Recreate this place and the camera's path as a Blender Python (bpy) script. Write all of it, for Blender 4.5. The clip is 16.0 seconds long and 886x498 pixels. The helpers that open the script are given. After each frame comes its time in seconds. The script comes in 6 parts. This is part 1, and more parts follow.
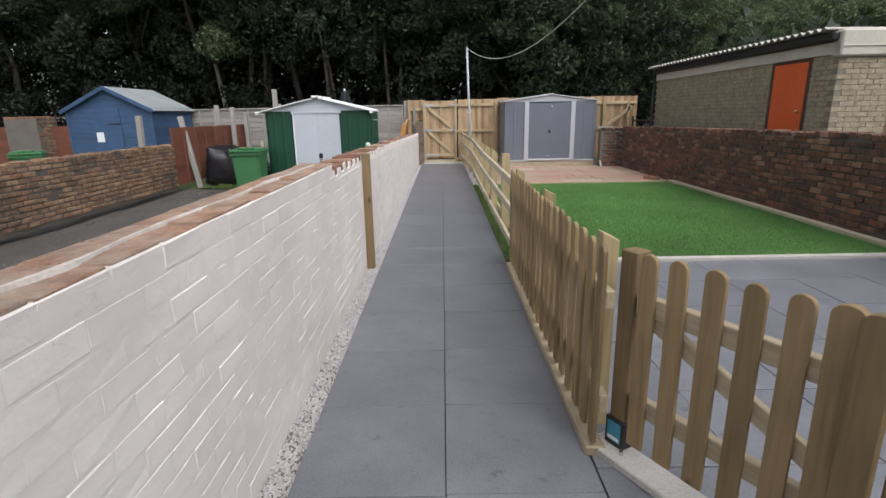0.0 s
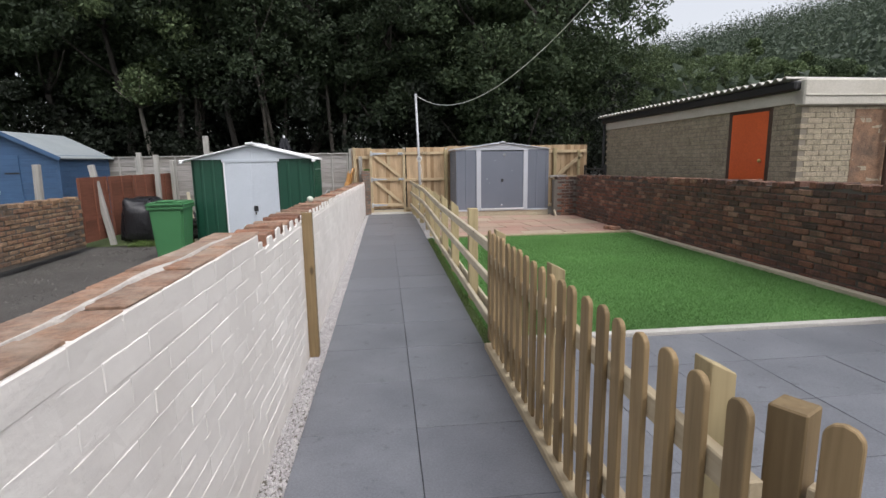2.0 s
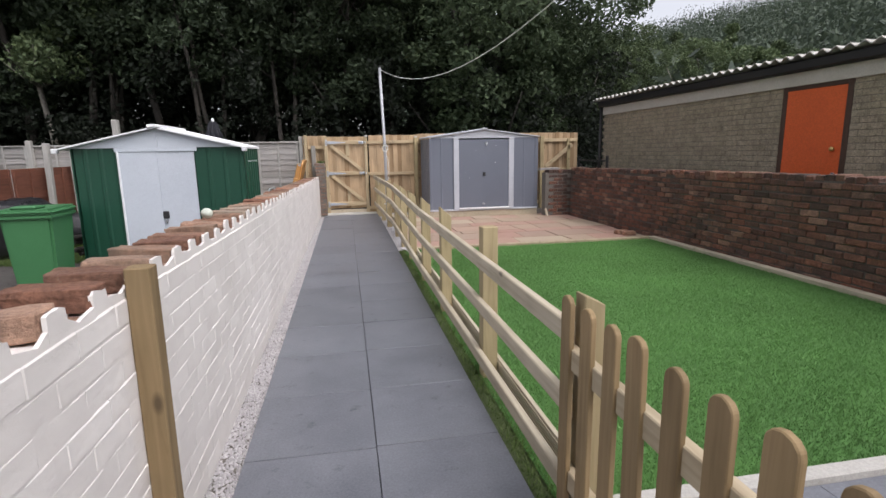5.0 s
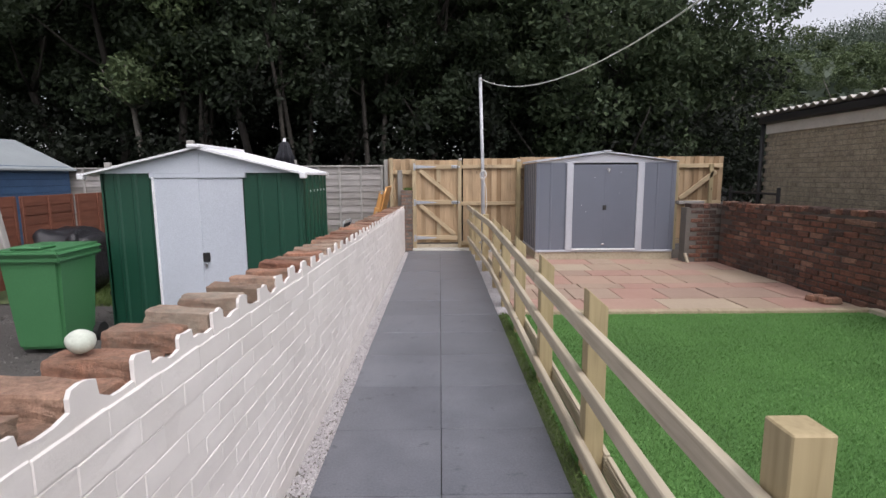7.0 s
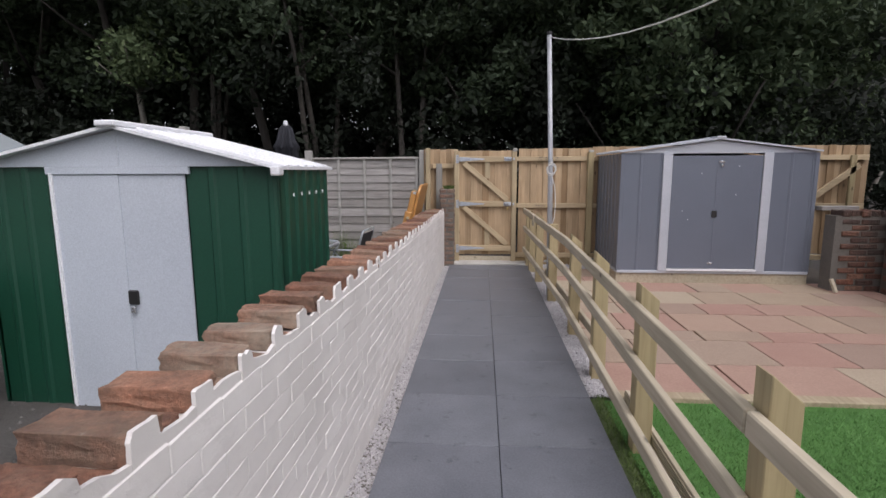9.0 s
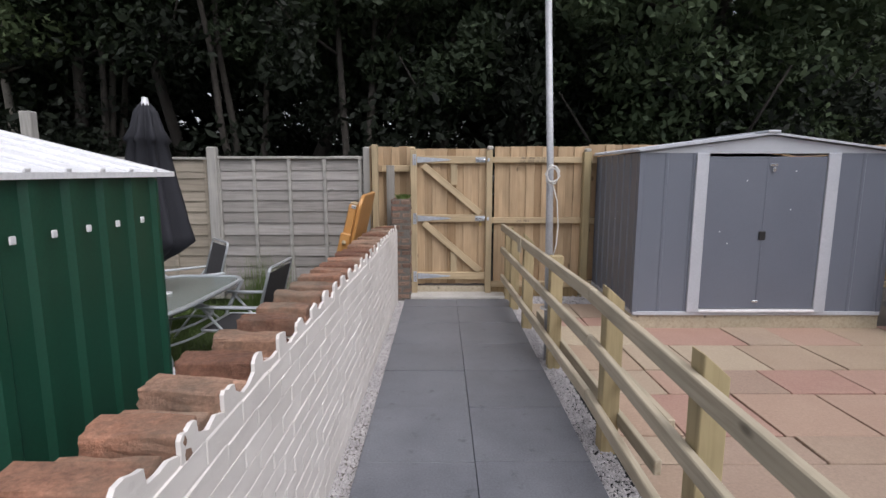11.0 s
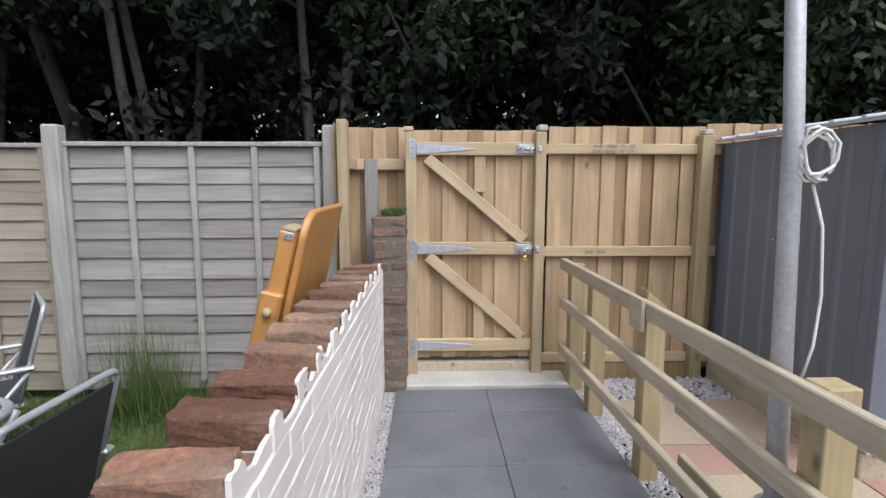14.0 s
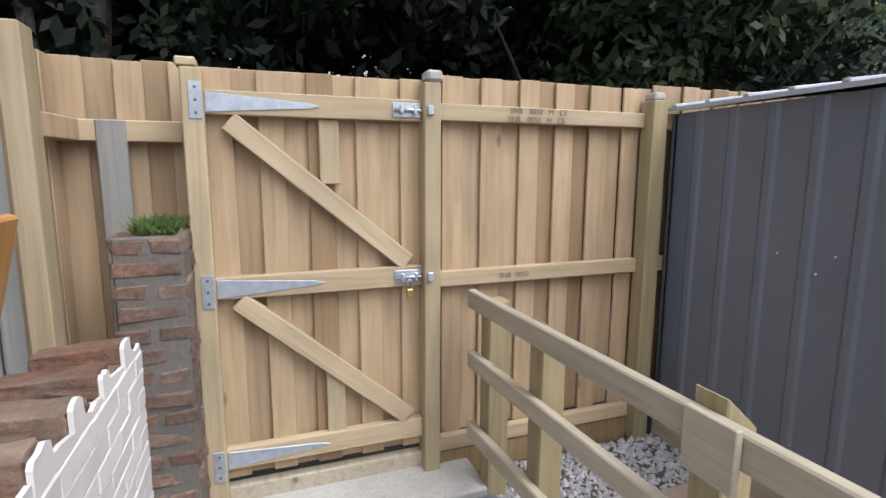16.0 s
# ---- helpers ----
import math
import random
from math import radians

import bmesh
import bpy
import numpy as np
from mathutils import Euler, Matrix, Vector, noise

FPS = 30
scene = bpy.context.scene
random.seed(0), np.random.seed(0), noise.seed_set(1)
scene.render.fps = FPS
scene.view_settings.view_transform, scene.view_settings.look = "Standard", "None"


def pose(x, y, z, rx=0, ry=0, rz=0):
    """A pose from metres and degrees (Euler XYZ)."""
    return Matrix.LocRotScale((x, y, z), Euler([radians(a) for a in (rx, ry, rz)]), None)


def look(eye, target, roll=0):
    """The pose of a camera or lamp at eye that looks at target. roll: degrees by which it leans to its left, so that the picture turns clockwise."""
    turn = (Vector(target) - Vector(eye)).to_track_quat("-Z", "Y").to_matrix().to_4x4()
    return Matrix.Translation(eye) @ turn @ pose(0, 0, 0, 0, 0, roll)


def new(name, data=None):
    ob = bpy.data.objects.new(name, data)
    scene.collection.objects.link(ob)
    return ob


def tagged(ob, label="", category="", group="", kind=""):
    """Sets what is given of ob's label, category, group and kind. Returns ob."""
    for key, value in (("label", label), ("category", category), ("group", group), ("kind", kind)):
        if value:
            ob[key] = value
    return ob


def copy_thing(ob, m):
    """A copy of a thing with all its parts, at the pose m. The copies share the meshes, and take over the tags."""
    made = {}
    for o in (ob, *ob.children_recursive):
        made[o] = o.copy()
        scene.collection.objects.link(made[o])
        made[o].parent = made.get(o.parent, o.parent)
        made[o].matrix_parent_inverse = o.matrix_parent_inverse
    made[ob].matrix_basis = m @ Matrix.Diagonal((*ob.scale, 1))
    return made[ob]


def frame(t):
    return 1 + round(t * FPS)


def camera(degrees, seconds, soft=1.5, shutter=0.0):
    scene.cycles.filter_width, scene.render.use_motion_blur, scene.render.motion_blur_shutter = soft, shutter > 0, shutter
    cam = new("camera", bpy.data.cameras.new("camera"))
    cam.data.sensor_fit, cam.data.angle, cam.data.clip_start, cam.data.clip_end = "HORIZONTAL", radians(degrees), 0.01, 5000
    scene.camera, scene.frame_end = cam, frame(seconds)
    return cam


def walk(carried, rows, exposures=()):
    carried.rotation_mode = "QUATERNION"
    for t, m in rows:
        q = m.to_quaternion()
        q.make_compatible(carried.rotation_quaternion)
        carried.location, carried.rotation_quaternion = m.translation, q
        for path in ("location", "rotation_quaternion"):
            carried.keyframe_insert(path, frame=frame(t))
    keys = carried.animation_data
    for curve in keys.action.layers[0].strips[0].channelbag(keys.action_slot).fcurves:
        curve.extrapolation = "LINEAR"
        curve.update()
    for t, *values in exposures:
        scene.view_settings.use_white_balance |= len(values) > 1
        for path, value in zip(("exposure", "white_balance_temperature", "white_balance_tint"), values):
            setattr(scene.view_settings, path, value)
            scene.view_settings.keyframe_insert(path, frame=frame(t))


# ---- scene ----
cam = camera(81.3, 16.0)
PATH = [
    (0, (0.01, -1.848, 1.429), (0.004, 0.087, 0.922), -1.0),
    (0.5, (-0.005, -1.699, 1.433), (-0.008, 0.252, 0.997), -1.0),
    (1, (-0.025, -1.426, 1.473), (0.0, 0.541, 1.111), -0.9),
    (1.5, (-0.034, -1.192, 1.43), (0.019, 0.776, 1.077), -0.9),
    (2, (-0.123, -0.87, 1.445), (0.089, 1.09, 1.108), -0.9),
    (2.5, (-0.108, -0.614, 1.429), (0.221, 1.317, 1.024), -1.2),
    (3, (-0.081, -0.334, 1.418), (0.267, 1.589, 0.99), -1.4),
    (3.2, (-0.108, -0.146, 1.416), (0.258, 1.771, 0.981), -1.2),
    (5.3, (-0.066, 1.614, 1.409), (0.288, 3.548, 1.044), -0.9),
    (5.5, (-0.038, 1.809, 1.412), (0.314, 3.741, 1.035), -0.8),
    (6, (-0.039, 2.306, 1.449), (0.179, 4.27, 1.136), -0.5),
    (6.5, (-0.072, 2.844, 1.486), (-0.072, 4.819, 1.172), -0.3),
    (7, (0.0, 3.342, 1.482), (0.011, 5.322, 1.202), -0.3),
    (7.5, (-0.016, 3.855, 1.453), (-0.065, 5.834, 1.172), -0.1),
    (8, (0.019, 4.375, 1.45), (-0.042, 6.352, 1.15), -0.2),
    (8.5, (0.023, 4.917, 1.46), (-0.122, 6.883, 1.123), -0.3),
    (9, (-0.102, 5.474, 1.497), (-0.253, 7.446, 1.194), -0.2),
    (9.5, (-0.052, 6.039, 1.462), (-0.116, 8.022, 1.211), -0.2),
    (9.7, (-0.089, 6.254, 1.458), (-0.127, 8.242, 1.237), -0.1),
    (11.8, (-0.186, 8.229, 1.561), (-0.14, 10.2, 1.226), -0.4),
    (12, (-0.172, 8.42, 1.545), (-0.111, 10.391, 1.212), -0.5),
    (12.5, (-0.216, 8.859, 1.527), (-0.156, 10.834, 1.215), -0.3),
    (13, (-0.203, 9.284, 1.53), (-0.134, 11.256, 1.2), -0.3),
    (13.5, (-0.335, 9.733, 1.46), (-0.237, 11.712, 1.191), -0.1),
    (14, (-0.393, 10.124, 1.424), (-0.337, 12.107, 1.171), 0.0),
    (14.5, (-0.384, 10.502, 1.432), (-0.32, 12.471, 1.087), 0.0),
    (15, (-0.361, 10.924, 1.457), (-0.155, 12.884, 1.119), -0.1),
    (15.5, (-0.397, 11.314, 1.419), (-0.043, 13.256, 1.099), 0.0),
    (16, (-0.323, 11.672, 1.422), (0.356, 13.528, 1.116), 0.2),
]
walk(cam, [(t, look(eye, target, roll)) for t, eye, target, roll in PATH], exposures=[(0.0, 0.44, 6400, 12), (3.0, 0.54, 6350, 12), (5.5, 0.54, 6350, 16), (7.0, 0.44, 6350, 17), (9.5, 0.13, 6250, 17), (12.0, 0.40, 6250, 13), (14.0, 0.67, 6050, 12), (15.0, 0.70, 6000, 12), (16.0, 0.72, 5950, 12)])

# ---- sky and sun: bright overcast ----
world = bpy.data.worlds.new("overcast_sky")
scene.world = world
world.use_nodes = True
wn, wl = world.node_tree.nodes, world.node_tree.links
sky = wn.new("ShaderNodeTexSky")
sky.sky_type, sky.sun_disc = "NISHITA", False
sky.sun_elevation, sky.sun_rotation = radians(57), radians(148)
sky.dust_density, sky.air_density = 4.0, 1.0
grey = wn.new("ShaderNodeHueSaturation")
grey.inputs["Saturation"].default_value = 0.22
wl.new(sky.outputs["Color"], grey.inputs["Color"])
wl.new(grey.outputs["Color"], wn["Background"].inputs["Color"])
wn["Background"].inputs["Strength"].default_value = 0.165
sun = new("sun", bpy.data.lights.new("sun", "SUN"))
sun.data.energy, sun.data.angle, sun.data.color = 0.75, radians(50), (1.0, 0.97, 0.93)
sun.matrix_world = look((12.5, -20, 36), (0, 0, 0))


# ---- materials ----
def material(name, rough=0.7, metal=0.0):
    m = bpy.data.materials.new(name)
    m.use_nodes = True
    b = m.node_tree.nodes["Principled BSDF"]
    b.inputs["Roughness"].default_value, b.inputs["Metallic"].default_value = rough, metal
    return m, m.node_tree.nodes, m.node_tree.links, b


def ramp(n, l, source, stops):
    r = n.new("ShaderNodeValToRGB")
    e = r.color_ramp.elements
    while len(e) < len(stops):
        e.new(0.5)
    for k, (p, c) in enumerate(stops):
        e[k].position, e[k].color = p, (*c, 1)
    l.new(source, r.inputs["Fac"])
    return r.outputs["Color"]


def noise_tex(n, l, scale, detail=4, rough=0.6, stretch=None, kind="Object"):
    c = n.new("ShaderNodeTexCoord").outputs[kind] if kind != "World" else n.new("ShaderNodeNewGeometry").outputs["Position"]
    if stretch:
        q = n.new("ShaderNodeMapping")
        q.inputs["Scale"].default_value = stretch
        l.new(c, q.inputs["Vector"])
        c = q.outputs["Vector"]
    t = n.new("ShaderNodeTexNoise")
    t.inputs["Scale"].default_value, t.inputs["Detail"].default_value, t.inputs["Roughness"].default_value = scale, detail, rough
    l.new(c, t.inputs["Vector"])
    return t.outputs["Fac"]


def mixed(n, l, fac, a, b, mode="MIX"):
    x = n.new("ShaderNodeMix")
    x.data_type, x.blend_type = "RGBA", mode
    for socket, v in ((x.inputs["Factor"], fac), (x.inputs["A"], a), (x.inputs["B"], b)):
        if isinstance(v, (int, float)):
            socket.default_value = v
        elif isinstance(v, tuple):
            socket.default_value = (*v, 1)
        else:
            l.new(v, socket)
    return x.outputs["Result"]


def bumped(n, l, b, height, strength=0.3, distance=0.01):
    k = n.new("ShaderNodeBump")
    k.inputs["Strength"].default_value, k.inputs["Distance"].default_value = strength, distance
    l.new(height, k.inputs["Height"])
    l.new(k.outputs["Normal"], b.inputs["Normal"])


def per_piece(n, l, islands=False):
    if islands:
        return n.new("ShaderNodeNewGeometry").outputs["Random Per Island"]
    return n.new("ShaderNodeObjectInfo").outputs["Random"]


def weathered(name, dark, light, spots=None, rough=0.75, grain=40, patch=2.0, bump=0.3, depth=0.004, vary=0.25, islands=False, kind="World", metal=0.0, spot_at=0.62, speck=0.35):
    """A surface with patches, grain, a tone of its own for every piece, and relief."""
    m, n, l, b = material(name, rough, metal)
    big = noise_tex(n, l, patch, 5, 0.6, None, kind)
    fine = noise_tex(n, l, grain, 6, 0.7, None, kind)
    c = ramp(n, l, big, [(0.3, dark), (0.7, light)])
    c = mixed(n, l, speck, c, ramp(n, l, fine, [(0.3, tuple(v * 0.6 for v in dark)), (0.7, tuple(min(1, v * 1.25) for v in light))]))
    if spots:
        s = noise_tex(n, l, patch * 2.7, 6, 0.7, (1, 1.1, 0.9), kind)
        c = mixed(n, l, ramp(n, l, s, [(spot_at, (0, 0, 0)), (spot_at + 0.1, (1, 1, 1))]), c, spots)
    if vary:
        v = ramp(n, l, per_piece(n, l, islands), [(0, (1 - vary,) * 3), (1, (1 + vary * 0.6,) * 3)])
        c = mixed(n, l, 1.0, c, v, "MULTIPLY")
    l.new(c, b.inputs["Base Color"])
    r = n.new("ShaderNodeMapRange")
    r.inputs["To Min"].default_value, r.inputs["To Max"].default_value = max(0.05, rough - 0.12), min(1, rough + 0.12)
    l.new(big, r.inputs["Value"])
    l.new(r.outputs["Result"], b.inputs["Roughness"])
    bumped(n, l, b, fine, bump, depth)
    return m


def timber(name, dark, light, along="z", rough=0.75, vary=0.3, knots=True, islands=False, tint=(1.0, 1.0, 1.0)):
    """Sawn timber with grain along one axis, knots and a tone of its own for every piece."""
    m, n, l, b = material(name, rough)
    stretch = {"x": (0.06, 1, 1), "y": (1, 0.06, 1), "z": (1, 1, 0.06)}[along]
    tc = n.new("ShaderNodeTexCoord")
    shift = n.new("ShaderNodeVectorMath")
    shift.operation = "ADD"
    l.new(tc.outputs["Object"], shift.inputs[0])
    sc = n.new("ShaderNodeMath")
    sc.operation, sc.inputs[1].default_value = "MULTIPLY", 37.0
    l.new(per_piece(n, l, islands), sc.inputs[0])
    l.new(sc.outputs[0], shift.inputs[1])
    mp = n.new("ShaderNodeMapping")
    mp.inputs["Scale"].default_value = stretch
    l.new(shift.outputs[0], mp.inputs["Vector"])
    t = n.new("ShaderNodeTexNoise")
    t.inputs["Scale"].default_value, t.inputs["Detail"].default_value, t.inputs["Distortion"].default_value = 38, 6, 0.6
    l.new(mp.outputs["Vector"], t.inputs["Vector"])
    c = ramp(n, l, t.outputs["Fac"], [(0.2, tuple(v * 0.9 for v in dark)), (0.48, tuple(0.5 * p + 0.5 * q for p, q in zip(dark, light))), (0.82, light)])
    st = n.new("ShaderNodeTexNoise")
    st.inputs["Scale"].default_value, st.inputs["Detail"].default_value = 3.0, 4
    l.new(shift.outputs[0], st.inputs["Vector"])
    c = mixed(n, l, 0.5, c, ramp(n, l, st.outputs["Fac"], [(0.3, (0.72, 0.72, 0.66)), (0.7, (1.12, 1.08, 1.0))]), "MULTIPLY")
    if knots:
        k = n.new("ShaderNodeTexVoronoi")
        k.inputs["Scale"].default_value = 3.4
        m2 = n.new("ShaderNodeMapping")
        m2.inputs["Scale"].default_value = {"x": (0.6, 1.3, 1.3), "y": (1.3, 0.6, 1.3), "z": (1.3, 1.3, 0.6)}[along]
        l.new(shift.outputs[0], m2.inputs["Vector"])
        l.new(m2.outputs["Vector"], k.inputs["Vector"])
        c = mixed(n, l, ramp(n, l, k.outputs["Distance"], [(0.03, (0.85,) * 3), (0.09, (0, 0, 0))]), c, tuple(v * 0.35 for v in dark))
    v = ramp(n, l, per_piece(n, l, islands), [(0, tuple((1 - vary * k) * q for k, q in zip((1, 1.05, 1.15), tint))), (0.45, (1, 1, 1)), (1, (1 + vary * 0.45,) * 3)])
    c = mixed(n, l, 1.0, c, v, "MULTIPLY")
    l.new(c, b.inputs["Base Color"])
    bumped(n, l, b, t.outputs["Fac"], 0.35, 0.003)
    return m


def brickwork(name, tones, soot, rough=0.9, islands=False, grain=55, sooty=0.58):
    m, n, l, b = material(name, rough)
    c = ramp(n, l, per_piece(n, l, islands), [(k / (len(tones) - 1), t) for k, t in enumerate(tones)])
    fine = noise_tex(n, l, grain, 6, 0.75, None, "World")
    c = mixed(n, l, 1.0, c, ramp(n, l, fine, [(0.25, (0.42,) * 3), (0.72, (1.35,) * 3)]), "MULTIPLY")
    big = noise_tex(n, l, 1.6, 6, 0.7, None, "World")
    c = mixed(n, l, ramp(n, l, big, [(sooty - 0.12, (0, 0, 0)), (sooty + 0.1, (0.85,) * 3)]), c, soot)
    lich = noise_tex(n, l, 14, 5, 0.8, None, "World")
    c = mixed(n, l, ramp(n, l, lich, [(0.66, (0, 0, 0)), (0.74, (0.5,) * 3)]), c, (0.36, 0.33, 0.28))
    l.new(c, b.inputs["Base Color"])
    mid = noise_tex(n, l, 9, 5, 0.7, None, "World")
    c = mixed(n, l, 1.0, c, ramp(n, l, mid, [(0.3, (0.62, 0.62, 0.6)), (0.68, (1.22, 1.18, 1.12))]), "MULTIPLY")
    l.new(c, b.inputs["Base Color"])
    bumped(n, l, b, fine, 0.9, 0.012)
    return m


slate = weathered("slate_grey_porcelain", (0.100, 0.106, 0.123), (0.186, 0.194, 0.216), (0.080, 0.085, 0.098), 0.44, 90, 2.6, 0.12, 0.002, 0.08, spot_at=0.60)
joint = weathered("dark_joint_sand", (0.05, 0.051, 0.054), (0.08, 0.08, 0.083), None, 0.95, 200, 5, 0.4, 0.003, 0)


def masonry_paint(name, islands=False):
    """Thick off-white paint over old bricks: lumps, spalled rough patches and small dark pits."""
    m, n, l, b = material(name, 0.8)
    b.inputs["Specular IOR Level"].default_value = 0.3
    big = noise_tex(n, l, 1.3, 5, 0.6, None, "World")
    lumps = noise_tex(n, l, 11, 3, 0.5, (1, 0.6, 1.2), "World")
    fine = noise_tex(n, l, 60, 8, 0.75, None, "World")
    spall = ramp(n, l, noise_tex(n, l, 4.2, 5, 0.7, (1, 0.7, 1.3), "World"), [(0.60, (0, 0, 0)), (0.68, (1, 1, 1))])
    c = ramp(n, l, big, [(0.3, (0.665, 0.63, 0.595)), (0.7, (0.765, 0.73, 0.695))])
    c = mixed(n, l, 1.0, c, ramp(n, l, per_piece(n, l, islands), [(0, (0.94, 0.935, 0.93)), (1, (1.03,) * 3)]), "MULTIPLY")
    pits = ramp(n, l, noise_tex(n, l, 34, 5, 0.8, (1, 0.8, 1), "World"), [(0.66, (0, 0, 0)), (0.72, (0.75,) * 3)])
    pits = mixed(n, l, 1.0, pits, spall, "MULTIPLY")
    c = mixed(n, l, pits, c, (0.33, 0.285, 0.24))
    l.new(c, b.inputs["Base Color"])
    h = mixed(n, l, spall, ramp(n, l, fine, [(0.3, (0.45,) * 3), (0.7, (0.55,) * 3)]), fine)
    h = mixed(n, l, 0.45, h, lumps)
    bumped(n, l, b, h, 0.65, 0.02)
    return m


white_paint = masonry_paint("white_masonry_paint")
white_mass = masonry_paint("white_masonry_paint_far", True)
red_brick = brickwork("old_red_brick", [(0.22, 0.115, 0.08), (0.40, 0.20, 0.13), (0.30, 0.18, 0.125), (0.46, 0.29, 0.21)], (0.19, 0.155, 0.12), sooty=0.55)
dark_brick = brickwork("dark_burnt_brick", [(0.15, 0.072, 0.048), (0.25, 0.12, 0.078), (0.18, 0.095, 0.065)], (0.26, 0.21, 0.16), sooty=0.62)
crusted_brick = brickwork("mortar_crusted_brick", [(0.36, 0.185, 0.12), (0.28, 0.155, 0.105), (0.42, 0.25, 0.175)], (0.38, 0.34, 0.28), sooty=0.56)
orange_brick = brickwork("orange_brick_top", [(0.30, 0.155, 0.10), (0.38, 0.215, 0.14), (0.27, 0.15, 0.105)], (0.40, 0.35, 0.30), sooty=0.52)
sooty_brick = brickwork("sooted_garden_brick", [(0.11, 0.055, 0.042), (0.24, 0.105, 0.068), (0.09, 0.055, 0.046), (0.20, 0.095, 0.065), (0.31, 0.18, 0.13)], (0.042, 0.036, 0.033))
sooty_mass = brickwork("sooted_garden_brick_far", [(0.11, 0.055, 0.042), (0.24, 0.105, 0.068), (0.09, 0.055, 0.046), (0.20, 0.095, 0.065), (0.31, 0.18, 0.13)], (0.042, 0.036, 0.033), islands=True)
yellow_mass = brickwork("worn_tan_brick", [(0.20, 0.12, 0.075), (0.30, 0.195, 0.12), (0.25, 0.135, 0.085), (0.36, 0.25, 0.165)], (0.075, 0.062, 0.052), islands=True)
drab_mass = brickwork("drab_brown_brick", [(0.32, 0.28, 0.205), (0.385, 0.335, 0.25), (0.345, 0.295, 0.225)], (0.27, 0.23, 0.175), islands=True, sooty=0.66)
mortar = weathered("grey_mortar", (0.10, 0.09, 0.078), (0.17, 0.155, 0.135), None, 0.95, 60, 3, 0.6, 0.006, 0)
pale_mortar = weathered("pale_mortar", (0.42, 0.38, 0.34), (0.62, 0.59, 0.55), None, 0.95, 70, 8, 0.8, 0.006, 0)
pier_brick = brickwork("worn_pier_brick", [(0.17, 0.11, 0.085), (0.26, 0.15, 0.11), (0.20, 0.14, 0.11), (0.30, 0.20, 0.155)], (0.15, 0.125, 0.10), sooty=0.60)
dark_mortar = weathered("dark_mortar", (0.07, 0.06, 0.05), (0.11, 0.095, 0.08), None, 0.95, 60, 3, 0.6, 0.006, 0)
sandstone = None
new_wood = timber("treated_pine_upright", (0.35, 0.245, 0.145), (0.47, 0.35, 0.225), "z", vary=0.36, tint=(1.0, 0.92, 0.84))
tan_post = timber("pale_tan_post_pine", (0.36, 0.285, 0.175), (0.50, 0.405, 0.265), "z", vary=0.12)
new_wood_x = timber("treated_pine_across", (0.40, 0.31, 0.19), (0.56, 0.445, 0.295), "x", vary=0.15)
rail_wood = timber("weathered_rail_pine", (0.37, 0.315, 0.23), (0.53, 0.475, 0.375), "y", vary=0.12)
post_wood = timber("green_tinted_post_pine", (0.285, 0.228, 0.122), (0.42, 0.345, 0.205), "z", vary=0.15)
picket_wood = timber("brown_picket_pine", (0.185, 0.125, 0.058), (0.30, 0.215, 0.115), "z", vary=0.28)
picket_rail = timber("brown_picket_rail", (0.30, 0.24, 0.155), (0.46, 0.39, 0.28), "y", vary=0.1)
grey_wood = timber("silvered_fence_boards", (0.215, 0.202, 0.198), (0.37, 0.355, 0.347), "x", vary=0.26)
tan_grey_wood = timber("silvered_tan_boards", (0.245, 0.212, 0.17), (0.36, 0.322, 0.27), "x", vary=0.2)
grey_wood_z = timber("silvered_fence_batten", (0.27, 0.265, 0.255), (0.40, 0.39, 0.375), "z", vary=0.15)
red_wood = timber("red_stained_fence", (0.13, 0.045, 0.028), (0.20, 0.075, 0.045), "y", vary=0.2, knots=False)
honey_wood = timber("varnished_honey_pine", (0.42, 0.20, 0.055), (0.60, 0.32, 0.11), "z", 0.4, 0.1)
blue_wood = timber("blue_painted_boards", (0.030, 0.072, 0.155), (0.046, 0.10, 0.205), "x", 0.6, 0.12, False)
felt = weathered("grey_roofing_felt", (0.22, 0.25, 0.26), (0.30, 0.33, 0.34), None, 0.9, 150, 2, 0.3, 0.002, 0.05)
grey_steel = weathered("slate_blue_sheet_steel", (0.135, 0.15, 0.185), (0.158, 0.175, 0.215), None, 0.34, 120, 1.2, 0.05, 0.001, 0.06)
light_steel = weathered("pale_grey_steel_trim", (0.40, 0.42, 0.46), (0.48, 0.50, 0.54), None, 0.42, 120, 2, 0.05, 0.001, 0.05)
green_steel = weathered("dark_green_sheet_steel", (0.006, 0.048, 0.027), (0.009, 0.064, 0.037), None, 0.45, 90, 1.2, 0.08, 0.001, 0.05)
pale_steel = weathered("dull_white_sheet_steel", (0.46, 0.50, 0.55), (0.54, 0.58, 0.63), None, 0.42, 90, 1.5, 0.06, 0.001, 0.04)
white_gloss = weathered("white_painted_steel", (0.72, 0.73, 0.75), (0.82, 0.83, 0.85), None, 0.4, 60, 2, 0.08, 0.001, 0.04)
galvanised = weathered("galvanised_steel", (0.42, 0.46, 0.52), (0.60, 0.64, 0.69), None, 0.38, 30, 9, 0.05, 0.001, 0.05, metal=0.6)
pole_steel = weathered("dull_galvanised_pole", (0.36, 0.37, 0.39), (0.50, 0.51, 0.53), None, 0.5, 60, 5, 0.1, 0.001, 0, metal=0.3)
black_iron = weathered("black_iron", (0.012, 0.012, 0.013), (0.025, 0.024, 0.024), None, 0.5, 60, 4, 0.2, 0.002, 0)
